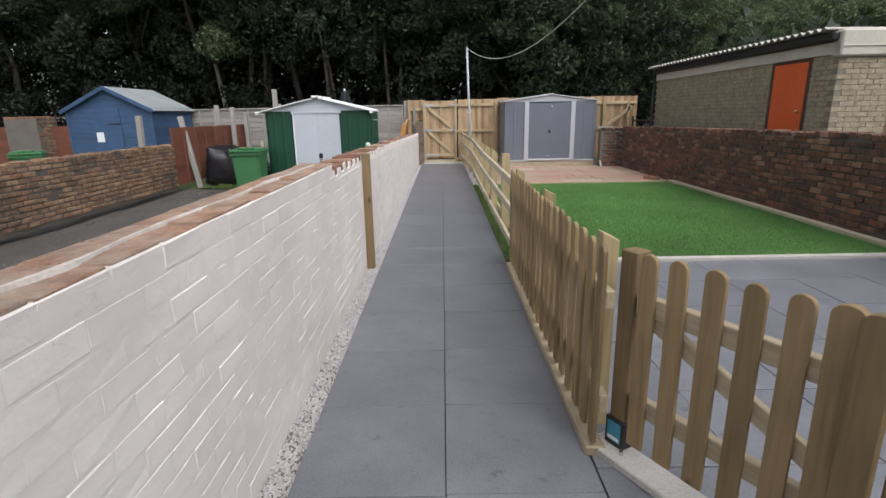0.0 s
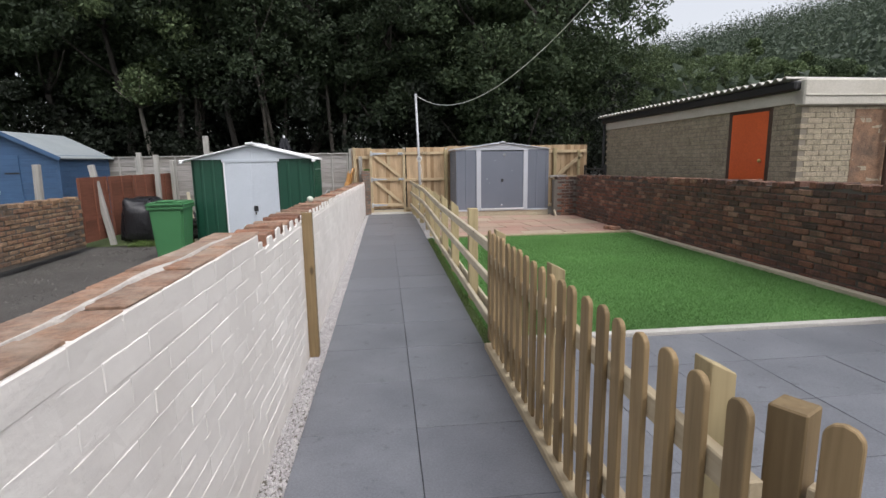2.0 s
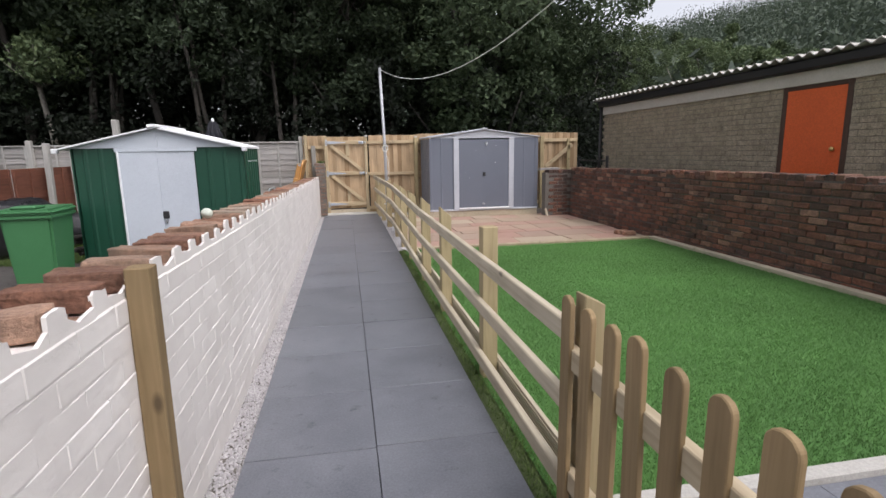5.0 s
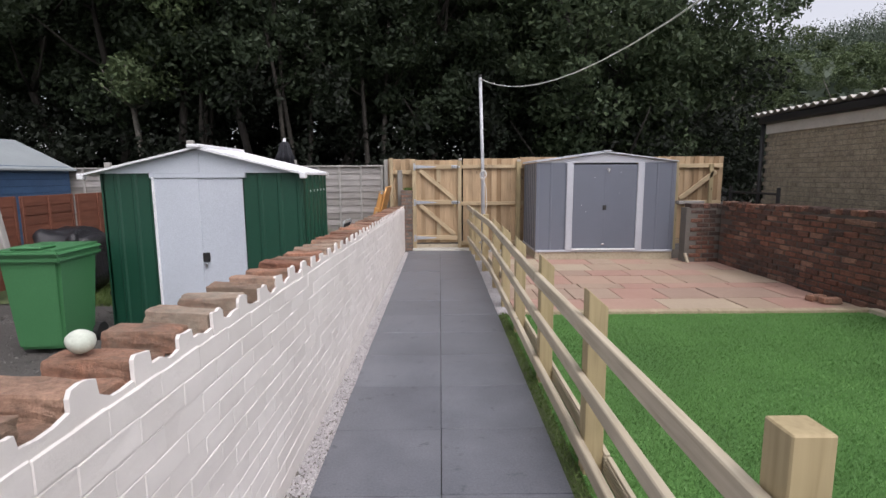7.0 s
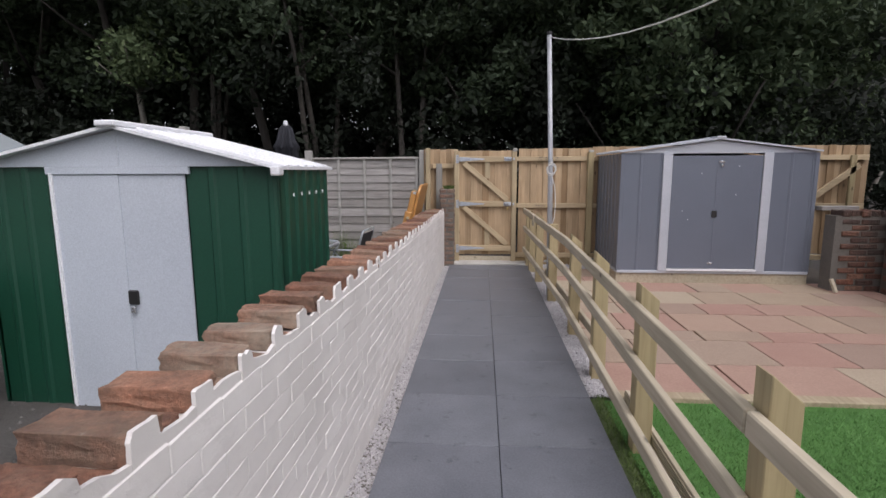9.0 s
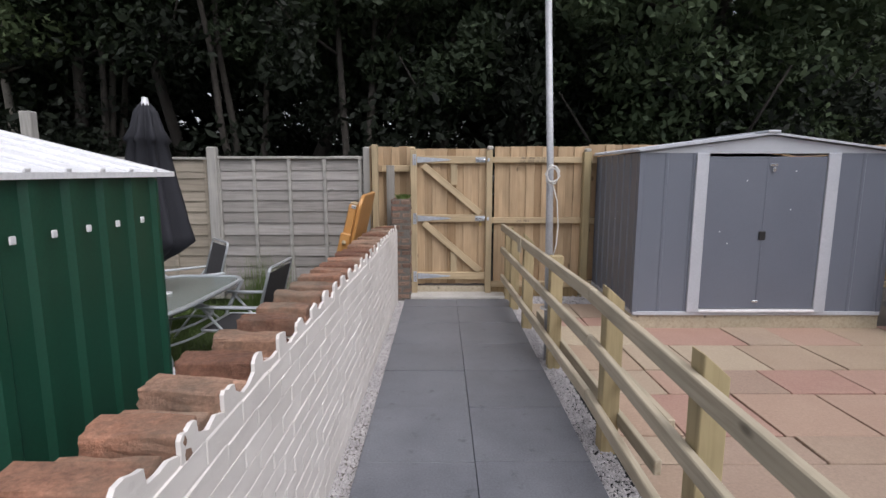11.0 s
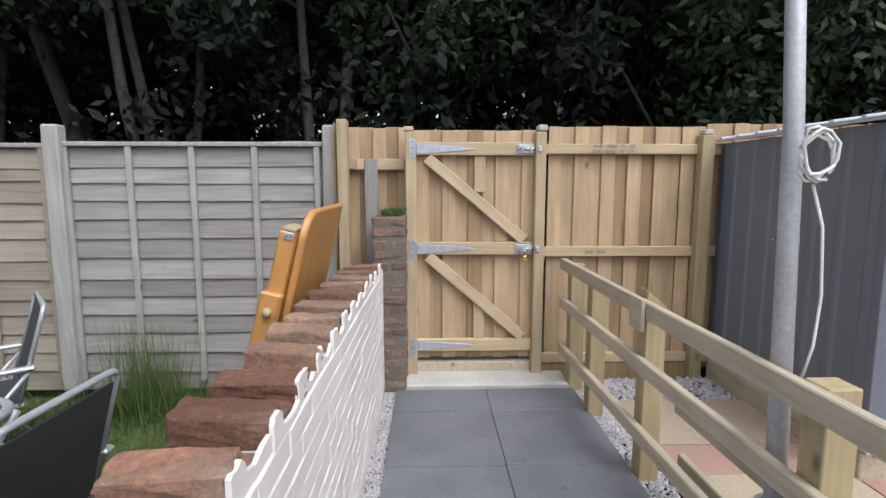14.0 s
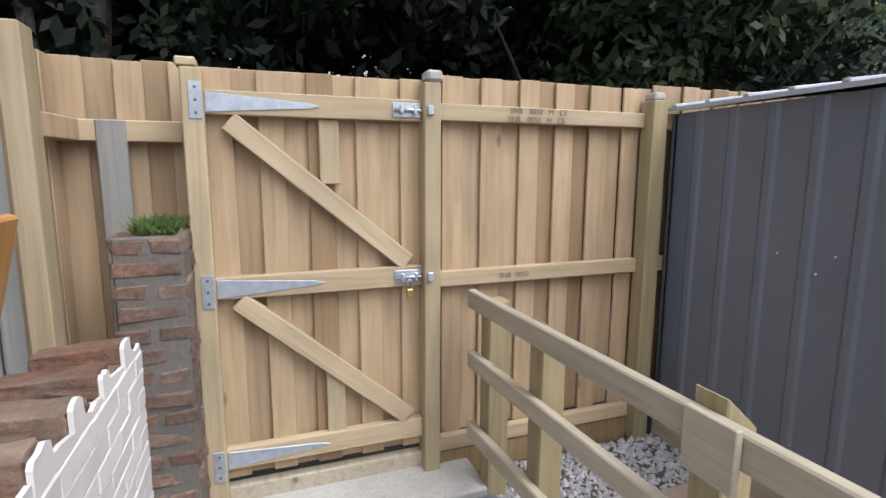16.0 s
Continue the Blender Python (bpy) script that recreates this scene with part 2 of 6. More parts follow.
concrete = weathered("pale_concrete", (0.36, 0.345, 0.31), (0.50, 0.485, 0.45), (0.30, 0.285, 0.25), 0.9, 80, 4, 0.4, 0.003, 0.08)
fascia_paint = weathered("cream_fascia_paint", (0.42, 0.39, 0.33), (0.54, 0.51, 0.45), (0.30, 0.27, 0.22), 0.7, 60, 3, 0.2, 0.002, 0.04)
orange_paint = weathered("orange_door_paint", (0.62, 0.105, 0.025), (0.72, 0.135, 0.035), None, 0.5, 40, 2, 0.08, 0.001, 0)
brown_paint = weathered("dark_brown_frame_paint", (0.055, 0.03, 0.02), (0.08, 0.045, 0.03), None, 0.5, 40, 3, 0.1, 0.001, 0)
drab_joint = weathered("drab_mortar", (0.17, 0.145, 0.11), (0.22, 0.19, 0.15), None, 0.95, 60, 3, 0.4, 0.004, 0)
bin_plastic = weathered("green_bin_plastic", (0.045, 0.16, 0.062), (0.06, 0.20, 0.08), None, 0.45, 120, 2, 0.15, 0.001, 0)
black_plastic = weathered("black_polythene", (0.010, 0.010, 0.012), (0.02, 0.02, 0.023), None, 0.3, 16, 3, 0.8, 0.02, 0)
black_cloth = weathered("black_parasol_cloth", (0.010, 0.011, 0.016), (0.020, 0.021, 0.028), None, 0.85, 200, 2, 0.3, 0.002, 0)
mesh_cloth = weathered("dark_chair_mesh", (0.03, 0.03, 0.033), (0.05, 0.05, 0.054), None, 0.8, 300, 3, 0.4, 0.002, 0)
frame_metal = weathered("pale_grey_tube", (0.40, 0.43, 0.45), (0.50, 0.53, 0.55), None, 0.35, 60, 4, 0.05, 0.001, 0, metal=0.4)
soil = weathered("dark_trodden_soil", (0.05, 0.046, 0.042), (0.105, 0.098, 0.09), (0.03, 0.028, 0.025), 0.95, 50, 1.2, 0.9, 0.02, 0)
bark = weathered("grey_bark", (0.022, 0.019, 0.016), (0.05, 0.043, 0.036), None, 0.95, 30, 3, 0.9, 0.02, 0.1)
stem_bark = weathered("brown_grey_stem_bark", (0.028, 0.024, 0.020), (0.062, 0.054, 0.045), (0.018, 0.016, 0.014), 0.95, 24, 5, 0.7, 0.01, 0.15, spot_at=0.55)
birch = weathered("pale_birch_bark", (0.13, 0.12, 0.10), (0.24, 0.22, 0.19), (0.06, 0.05, 0.04), 0.9, 20, 4, 0.6, 0.01, 0.1, spot_at=0.56)
rope_white = weathered("white_cord", (0.6, 0.59, 0.56), (0.72, 0.71, 0.68), None, 0.8, 200, 4, 0.3, 0.001, 0)
ball_skin = weathered("dirty_pale_ball", (0.40, 0.44, 0.36), (0.58, 0.62, 0.54), None, 0.8, 40, 9, 0.3, 0.003, 0)


def leafy(name, dark, light, through_light=0.25, rough=0.55):
    m, n, l, b = material(name, rough)
    b.inputs["Specular IOR Level"].default_value = 0.18
    c = ramp(n, l, per_piece(n, l, True), [(0, dark), (0.6, tuple((p + q) / 2 for p, q in zip(dark, light))), (1, light)])
    big = noise_tex(n, l, 0.5, 3, 0.5, None, "World")
    c = mixed(n, l, 1.0, c, ramp(n, l, big, [(0.3, (0.7,) * 3), (0.7, (1.2,) * 3)]), "MULTIPLY")
    l.new(c, b.inputs["Base Color"])
    t = n.new("ShaderNodeBsdfTranslucent")
    l.new(c, t.inputs["Color"])
    mix = n.new("ShaderNodeMixShader")
    mix.inputs["Fac"].default_value = through_light
    l.new(b.outputs[0], mix.inputs[1])
    l.new(t.outputs[0], mix.inputs[2])
    l.new(mix.outputs[0], n["Material Output"].inputs["Surface"])
    return m


leaf_dark = leafy("dark_broad_leaf", (0.022, 0.033, 0.019), (0.052, 0.072, 0.038))
# foliage below and behind the crowns: the wood's shade is put into this colour
leaf_shade = leafy("wood_leaf_darkened_for_shade", (0.012, 0.016, 0.011), (0.022, 0.029, 0.018))
leaf_mid = leafy("mid_green_leaf", (0.042, 0.064, 0.034), (0.098, 0.132, 0.068))
leaf_light = leafy("light_green_leaf", (0.062, 0.092, 0.044), (0.14, 0.18, 0.085))
# distance haze over the hill is put into this paler, greyer leaf colour
hill_leaf = leafy("haze_tinted_hill_leaf", (0.055, 0.075, 0.055), (0.10, 0.128, 0.088))
turf_fibre = leafy("artificial_turf_fibre", (0.092, 0.21, 0.058), (0.175, 0.335, 0.112), 0.15, 0.5)
grass_blade = leafy("meadow_grass_blade", (0.07, 0.12, 0.03), (0.19, 0.26, 0.085), 0.3)
rubble = weathered("dark_rubble", (0.05, 0.047, 0.043), (0.15, 0.14, 0.13), None, 0.95, 60, 5, 0.5, 0.004, 0.4, islands=True)
turf_back = weathered("turf_backing", (0.05, 0.14, 0.028), (0.08, 0.20, 0.04), None, 0.9, 200, 2, 0.5, 0.005, 0)
lawn_soil = weathered("rough_lawn_ground", (0.05, 0.075, 0.022), (0.10, 0.13, 0.045), (0.07, 0.06, 0.035), 0.95, 40, 1.5, 0.8, 0.02, 0)
pebble = weathered("pale_limestone_chips", (0.36, 0.345, 0.345), (0.52, 0.50, 0.50), None, 0.9, 90, 6, 0.4, 0.003, 0.25, islands=True)


def stone_slab():
    m, n, l, b = material("mixed_indian_sandstone", 0.75)
    c = ramp(n, l, per_piece(n, l), [(0, (0.32, 0.155, 0.125)), (0.3, (0.37, 0.21, 0.165)), (0.55, (0.35, 0.265, 0.18)), (0.78, (0.27, 0.175, 0.138)), (1, (0.43, 0.365, 0.255))])
    big = noise_tex(n, l, 2.2, 6, 0.65, None, "World")
    c = mixed(n, l, 0.3, c, ramp(n, l, big, [(0.3, (0.33, 0.245, 0.19)), (0.7, (0.46, 0.37, 0.28))]))
    fine = noise_tex(n, l, 60, 6, 0.7, None, "World")
    c = mixed(n, l, 1.0, c, ramp(n, l, fine, [(0.3, (0.82,) * 3), (0.7, (1.1,) * 3)]), "MULTIPLY")
    l.new(c, b.inputs["Base Color"])
    bumped(n, l, b, big, 0.5, 0.02)
    return m


sandstone = stone_slab()


def glass_material():
    m, n, l, b = material("frosted_table_glass", 0.18)
    b.inputs["Base Color"].default_value = (0.30, 0.36, 0.34, 1)
    b.inputs["Transmission Weight"].default_value = 0.55
    b.inputs["IOR"].default_value = 1.45
    return m


table_glass = glass_material()


def plain(name, colour, rough=0.5, metal=0.0):
    m, n, l, b = material(name, rough, metal)
    b.inputs["Base Color"].default_value = (*colour, 1)
    return m


chrome = plain("bright_bolt_steel", (0.62, 0.63, 0.65), 0.25, 0.9)
brass = plain("brass_lock", (0.55, 0.40, 0.16), 0.35, 0.8)
sticker_blue = plain("blue_sticker", (0.05, 0.25, 0.36), 0.5)
sticker_white = plain("white_paper", (0.75, 0.77, 0.78), 0.6)
ink = plain("grey_stamp_ink", (0.16, 0.13, 0.10), 0.8)


# ---- mesh helpers ----
def part(name, bm, mat, parent=None, label="", smooth=False):
    """Links a bmesh as one mesh object under a thing or a part."""
    me = bpy.data.meshes.new(name)
    bm.to_mesh(me)
    bm.free()
    return shared(name, me, mat, parent, label, smooth)


def shared(name, me, mat, parent=None, label="", smooth=False):
    if mat and not me.materials:
        me.materials.append(mat)
    if smooth:
        me.shade_smooth()
    ob = new(name, me)
    if parent:
        ob.parent = parent
    if label:
        ob["label"] = label
    return ob


def thing(name, at=(0, 0, 0), turn=0.0, label="", category="", group="", kind=""):
    ob = new(name)
    ob.empty_display_size = 0.1
    ob.matrix_basis = pose(*at, 0, 0, turn)
    return tagged(ob, label, category, group, kind)


def box(x0, x1, y0, y1, z0, z1, bevel=0.004, bm=None, segs=1):
    """A box with eased edges, as a bmesh (or added to one)."""
    b = bmesh.new()
    m = Matrix.LocRotScale(((x0 + x1) / 2, (y0 + y1) / 2, (z0 + z1) / 2), None, (x1 - x0, y1 - y0, z1 - z0))
    bmesh.ops.create_cube(b, size=1, matrix=m)
    if bevel:
        bmesh.ops.bevel(b, geom=b.edges[:], offset=min(bevel, 0.45 * min(x1 - x0, y1 - y0, z1 - z0)), segments=segs, affect="EDGES")
    return b if bm is None else joined(bm, b)


def joined(bm, other, m=None):
    if m is not None:
        bmesh.ops.transform(other, matrix=m, verts=other.verts)
    me = bpy.data.meshes.new("scratch")
    other.to_mesh(me)
    other.free()
    bm.from_mesh(me)
    bpy.data.meshes.remove(me)
    return bm


def beam(a, b, w, h, bevel=0.004, up=(0, 0, 1)):
    """A box w wide and h high that runs from a to b."""
    a, b = Vector(a), Vector(b)
    d = (b - a)
    bm = box(-w / 2, w / 2, 0, d.length, -h / 2, h / 2, bevel)
    y = d.normalized()
    x = y.cross(Vector(up)).normalized()
    z = x.cross(y)
    m = Matrix((x, y, z)).transposed().to_4x4()
    m.translation = a
    bmesh.ops.transform(bm, matrix=m, verts=bm.verts)
    return bm


def tube(points, r, sides=8, closed=False):
    """A round tube along a line of points."""
    pts = [Vector(p) for p in points]
    bm = bmesh.new()
    rings, n = [], len(pts)
    radii = r if isinstance(r, (list, tuple)) else [r] * n
    for k, p in enumerate(pts):
        a = pts[(k - 1) % n] if (closed or k) else p
        c = pts[(k + 1) % n] if (closed or k < n - 1) else p
        d = (c - a).normalized()
        u = d.cross(Vector((0.13, 0.37, 0.92)) if abs(d.z) < 0.9 else Vector((1, 0.1, 0))).normalized()
        v = d.cross(u)
        rings.append([bm.verts.new(p + radii[k] * (math.cos(t) * u + math.sin(t) * v)) for t in (2 * math.pi * q / sides for q in range(sides))])
    for k in range(n if closed else n - 1):
        A, B = rings[k], rings[(k + 1) % n]
        for q in range(sides):
            bm.faces.new((A[q], A[(q + 1) % sides], B[(q + 1) % sides], B[q]))
    if not closed:
        bm.faces.new(rings[0][::-1])
        bm.faces.new(rings[-1])
    bmesh.ops.recalc_face_normals(bm, faces=bm.faces)
    return bm


def rounded(points, radius=0.06, steps=4):
    """The corners of a line of points, rounded."""
    pts, out = [Vector(p) for p in points], []
    out.append(pts[0])
    for a, b, c in zip(pts, pts[1:], pts[2:]):
        r = min(radius, (a - b).length * 0.45, (c - b).length * 0.45)
        p, q = b + (a - b).normalized() * r, b + (c - b).normalized() * r
        out += [p.lerp(b, t).lerp(b.lerp(q, t), t) for t in (k / steps for k in range(steps + 1))]
    out.append(pts[-1])
    return out


def prism(outline, depth, bevel=0.003):
    """An upright plate: an outline in x and z, with its thickness along y."""
    bm = bmesh.new()
    f = bm.faces.new([bm.verts.new((x, 0, z)) for x, z in outline])
    r = bmesh.ops.extrude_face_region(bm, geom=[f])
    bmesh.ops.translate(bm, vec=(0, depth, 0), verts=[v for v in r["geom"] if isinstance(v, bmesh.types.BMVert)])
    bmesh.ops.recalc_face_normals(bm, faces=bm.faces)
    if bevel:
        bmesh.ops.bevel(bm, geom=bm.edges[:], offset=bevel, segments=1, affect="EDGES")
    return bm


def rough_box(sx, sy, sz, wear, rng):
    """A worn brick or stone round its own middle: eased edges, uneven corners."""
    bm = box(-sx / 2, sx / 2, -sy / 2, sy / 2, -sz / 2, sz / 2, wear)
    for v in bm.verts:
        v.co += Vector([rng.uniform(-1, 1) * wear * 0.45 for _ in range(3)])
    me = bpy.data.meshes.new("piece")
    bm.to_mesh(me)
    bm.free()
    return me


def mass(name, boxes, mat, parent=None, label="", wear=0.004, seed=1):
    """Many worn blocks in one mesh: each is (x, y, z, sx, sy, sz)."""
    rng = np.random.default_rng(seed)
    b = np.array(boxes, dtype=float)
    k = len(b)
    sgn = np.array([(i, j, m) for i in (-1, 1) for j in (-1, 1) for m in (-1, 1)], dtype=float)
    # each corner is cut to three points
    pts = np.repeat(sgn, 3, axis=0)
    cut = np.tile(np.eye(3), (8, 1))
    half = b[:, None, 3:] / 2
    v = b[:, None, :3] + pts[None] * (half - wear * (1 - cut)[None]) + rng.uniform(-1, 1, (k, 24, 3)) * wear * 0.4
    idx = {tuple(s): 3 * q for q, s in enumerate(sgn.astype(int).tolist())}
    faces = []
    for a in range(3):
        u, w = [x for x in range(3) if x != a]
        for s in (-1, 1):
            ring = []
            for p, q in ((-1, -1), (1, -1), (1, 1), (-1, 1)):
                c = [0, 0, 0]
                c[a], c[u], c[w] = s, p, q
                ring.append(idx[tuple(c)] + a)
            flip = (s == 1) == (a == 1)
            faces.append(ring[::-1] if flip else ring)
    for a in range(3):
        u, w = [x for x in range(3) if x != a]
        for p in (-1, 1):
            for q in (-1, 1):
                c0, c1 = [0, 0, 0], [0, 0, 0]
                c0[a], c1[a] = -1, 1
                c0[u] = c1[u] = p
                c0[w] = c1[w] = q
                i0, i1 = idx[tuple(c0)], idx[tuple(c1)]
                faces.append([i0 + u, i1 + u, i1 + w, i0 + w])
    for c, i in idx.items():
        faces.append([i, i + 1, i + 2])
    allf = []
    for q in range(k):
        allf += [[24 * q + i for i in f] for f in faces]
    me = bpy.data.meshes.new(name)
    me.from_pydata(v.reshape(-1, 3).tolist(), [], allf)
    bm = bmesh.new()
    bm.from_mesh(me)
    bmesh.ops.recalc_face_normals(bm, faces=bm.faces)
    bm.to_mesh(me)
    bm.free()
    ob = shared(name, me, mat, parent, label)
    return tagged(ob, kind="stuff")


def triangles(name, v, f, mat, parent=None, label=""):
    me = bpy.data.meshes.new(name)
    me.from_pydata(v.reshape(-1, 3).tolist(), [], f.tolist())
    return shared(name, me, mat, parent, label)


def blades(name, xy, z, height, width, mat, parent=None, lean=0.5, seed=3):
    """Grass: one thin leaning triangle a blade."""
    rng = np.random.default_rng(seed)
    k = len(xy)
    a = rng.uniform(0, 2 * np.pi, k)
    h = height * rng.uniform(0.55, 1.2, k)
    zz = np.full(k, z) if np.isscalar(z) else z
    side = np.stack([np.cos(a), np.sin(a), np.zeros(k)], 1) * (width / 2)
    base = np.stack([xy[:, 0], xy[:, 1], zz], 1)
    tip = base + np.stack([rng.normal(0, lean, k) * h, rng.normal(0, lean, k) * h, h], 1)
    v = np.stack([base - side, base + side, tip], 1)
    return triangles(name, v, np.arange(3 * k).reshape(-1, 3), mat, parent)


def chips(name, count, x0, x1, y0, y1, z, size, mat, parent=None, seed=5):
    """Loose stone chips: small uneven five-sided lumps."""
    rng = np.random.default_rng(seed)
    oct_v = np.array([(1, 0, 0), (0, 1, 0), (-1, 0, 0), (0, -1, 0), (0, 0, 1), (0, 0, -1)], dtype=float)
    oct_f = np.array([(0, 1, 4), (1, 2, 4), (2, 3, 4), (3, 0, 4), (1, 0, 5), (2, 1, 5), (3, 2, 5), (0, 3, 5)])
    c = np.stack([rng.uniform(x0, x1, count), rng.uniform(y0, y1, count), rng.uniform(z, z + size * 0.9, count)], 1)
    s = size * rng.uniform(0.5, 1.2, (count, 1, 3))
    t = rng.uniform(0, 2 * np.pi, count)
    r = np.zeros((count, 3, 3))
    r[:, 0, 0], r[:, 0, 1], r[:, 1, 0], r[:, 1, 1], r[:, 2, 2] = np.cos(t), -np.sin(t), np.sin(t), np.cos(t), 1
    v = np.einsum("kij,knj->kni", r, oct_v[None] * s * rng.uniform(0.7, 1.3, (count, 6, 1))) + c[:, None]
    f = oct_f[None] + 6 * np.arange(count)[:, None, None]
    return tagged(triangles(name, v, f.reshape(-1, 3), mat, parent), kind="stuff")


# ---- ground ----
def sheet(name, x0, x1, y0, y1, step, height, mat):
    nx, ny = max(1, round((x1 - x0) / step)), max(1, round((y1 - y0) / step))
    v = [(x0 + (x1 - x0) * i / nx, y0 + (y1 - y0) * j / ny, 0) for j in range(ny + 1) for i in range(nx + 1)]
    v = [(x, y, height(x, y)) for x, y, _ in v]
    f = [(j * (nx + 1) + i, j * (nx + 1) + i + 1, (j + 1) * (nx + 1) + i + 1, (j + 1) * (nx + 1) + i) for j in range(ny) for i in range(nx)]
    me = bpy.data.meshes.new(name)
    me.from_pydata(v, [], f)
    return shared(name, me, mat, None, "", True)


ground = sheet("ground", -900, 900, -900, 900, 60, lambda x, y: -0.35, lawn_soil)
tagged(ground, "rough dark earth and grass reaching the horizon", "ground", kind="structure")
plot = sheet("ground_plot", -14, 14, -8, 14.2, 1, lambda x, y: -0.2, joint)
tagged(plot, "dark sand bed under the garden paving", "ground", kind="structure")
yard = sheet("ground_yard", -14, -0.95, -8, 9.9, 0.3, lambda x, y: 0.03 * noise.noise((x * 1.3, y * 1.3, 0)) - 0.14, soil)
tagged(yard, "dark trodden soil and gravel of the neighbouring yard", "soil", kind="structure")
lawn = sheet("ground_lawn", -14, -0.95, 9.9, 14.2, 0.3, lambda x, y: 0.03 * noise.noise((x * 1.1, y * 1.1, 2)) - 0.12, lawn_soil)
tagged(lawn, "unkempt green lawn of the neighbouring garden", "lawn", kind="structure")
rng = np.random.default_rng(8)
k = 46000
xy = np.stack([rng.uniform(-5.2, -0.97, k), rng.uniform(9.7, 13.65, k)], 1)
tagged(blades("lawn_grass", xy, -0.13, 0.09, 0.008, grass_blade, None, 0.5), "long green unkempt grass on the neighbouring lawn", "grass", kind="stuff")
k = 900
xy = np.stack([rng.normal(-1.9, 0.45, k), 13.6 - np.abs(rng.normal(0, 0.16, k))], 1)
tagged(blades("weeds", xy, -0.13, 0.22, 0.010, grass_blade, None, 0.6, 4), "tall weeds growing along the silvered fence", "weeds", kind="stuff")
k = 260
xy = np.stack([rng.normal(-2.25, 0.12, k), rng.normal(13.45, 0.1, k)], 1)
tagged(blades("seeding_weeds", xy, -0.13, 0.68, 0.008, grass_blade, None, 0.14, 14), "tall seeding weed stalks by the fence", "weeds", kind="stuff")

tagged(chips("yard_rubble", 5200, -5.6, -1.0, 1.5, 9.6, -0.16, 0.022, rubble, None, 15), "dark stones and rubble strewn over the yard soil", "rubble", kind="stuff")

# ---- slate path and front patio ----
SLAB = 0.6


def slab_mesh(sx, sy, t=0.03):
    bm = box(-sx / 2, sx / 2, -sy / 2, sy / 2, -t, 0, 0.0012)
    me = bpy.data.meshes.new("slab")
    bm.to_mesh(me)
    bm.free()
    me.materials.append(slate)
    return me


path_bed = sheet("path", -0.62, 0.62, -6, 13.57, 1.2, lambda x, y: -0.028, joint)
tagged(path_bed, "path of large square slate-grey slabs with dark joints", "path", kind="structure")
square = slab_mesh(0.5965, 0.594)
long_slab = slab_mesh(0.6155, 0.6325)
cut = slab_mesh(0.6165, 0.336)
for x, shift in ((-0.31, 0.0), (0.31, 0.012)):
    for j in range(-11, 20):
        y = 1.112 + shift + 0.637 * j
        if j < 19:
            ob = shared("slab", long_slab, slate, path_bed)
            ob.matrix_basis = pose(x, y + 0.3185, random.uniform(-0.0015, 0.0015), random.uniform(-0.2, 0.2), random.uniform(-0.2, 0.2), random.uniform(-0.15, 0.15))
        else:
            shared("slab", cut, slate, path_bed).matrix_basis = pose(x, y + 0.171 - shift / 2, 0.001)
patio = sheet("patio", 0.622, 5.0, -6, 2.99, 1.2, lambda x, y: -0.03, joint)
tagged(patio, "front patio of slate-grey slabs beside the picket fence", "patio", kind="structure")
for i in range(7):
    for j in range(15):
        ob = shared("slab", square, slate, patio)
        ob.matrix_basis = pose(0.925 + i * SLAB, 2.69 - j * SLAB, random.uniform(-0.004, 0.0), random.uniform(-0.2, 0.2), random.uniform(-0.2, 0.2), 0)
sill = part("threshold", box(-0.60, 0.60, 13.575, 13.93, -0.03, 0.03, 0.012), concrete)
tagged(sill, "pale concrete threshold strip in front of the gate", "threshold", kind="structure")
bed_left = sheet("gravel_bed", -0.75, -0.6, -6, 13.6, 1, lambda x, y: -0.028, mortar)
tagged(bed_left, "grey bed under the gravel strip along the white wall", "gravel bed", kind="structure")
tagged(chips("gravel", 20000, -0.745, -0.622, -1.6, 13.6, -0.03, 0.0095, pebble), "narrow strip of pale grey stone chippings by the wall", "gravel", kind="stuff")
tagged(chips("gravel", 9000, 0.6, 0.78, 8.85, 13.6, -0.03, 0.009, pebble, None, 9), "pale stone chippings beside the rail fence", "gravel", kind="stuff")
tagged(chips("gravel", 2600, 0.7, 1.7, 12.9, 13.78, -0.035, 0.018, pebble, None, 10), "grey stone chippings behind the rail fence by the shed", "gravel", kind="stuff")

# ---- artificial turf ----
turf = sheet("turf", 0.70, 4.62, 3.07, 8.74, 0.4, lambda x, y: -0.005, turf_back)
tagged(turf, "bright green artificial turf lawn", "artificial lawn", kind="structure")
k = 240000
xy = np.stack([rng.uniform(0.701, 4.62, k), 3.07 + 5.67 * rng.beta(1.0, 1.15, k)], 1)
tagged(blades("turf_pile", xy, -0.005, 0.022, 0.005, turf_fibre, turf, 0.6, 6), kind="stuff")
verge = sheet("ground_verge", 0.618, 0.72, 2.95, 8.8, 0.3, lambda x, y: -0.018, lawn_soil)
tagged(verge, "narrow strip of soil and grass between path and fence", "verge", kind="structure")
k = 3000
xy = np.stack([0.625 + 0.10 * rng.random(k) ** 0.8, rng.uniform(3.0, 8.8, k)], 1)
tagged(blades("edge_grass", xy, -0.01, 0.034, 0.006, grass_blade, None, 0.6, 7), "ragged grass edge between path and rail fence", "grass", kind="stuff")
for name, b in (("front", (0.75, 4.7, 2.99, 3.07)), ("back", (0.80, 4.7, 8.74, 8.84))):
    tagged(part("edging_" + name, box(*b, -0.03, 0.03, 0.006), concrete if name == "front" else picket_rail), "pale edging strip framing the artificial turf", "edging", kind="structure")
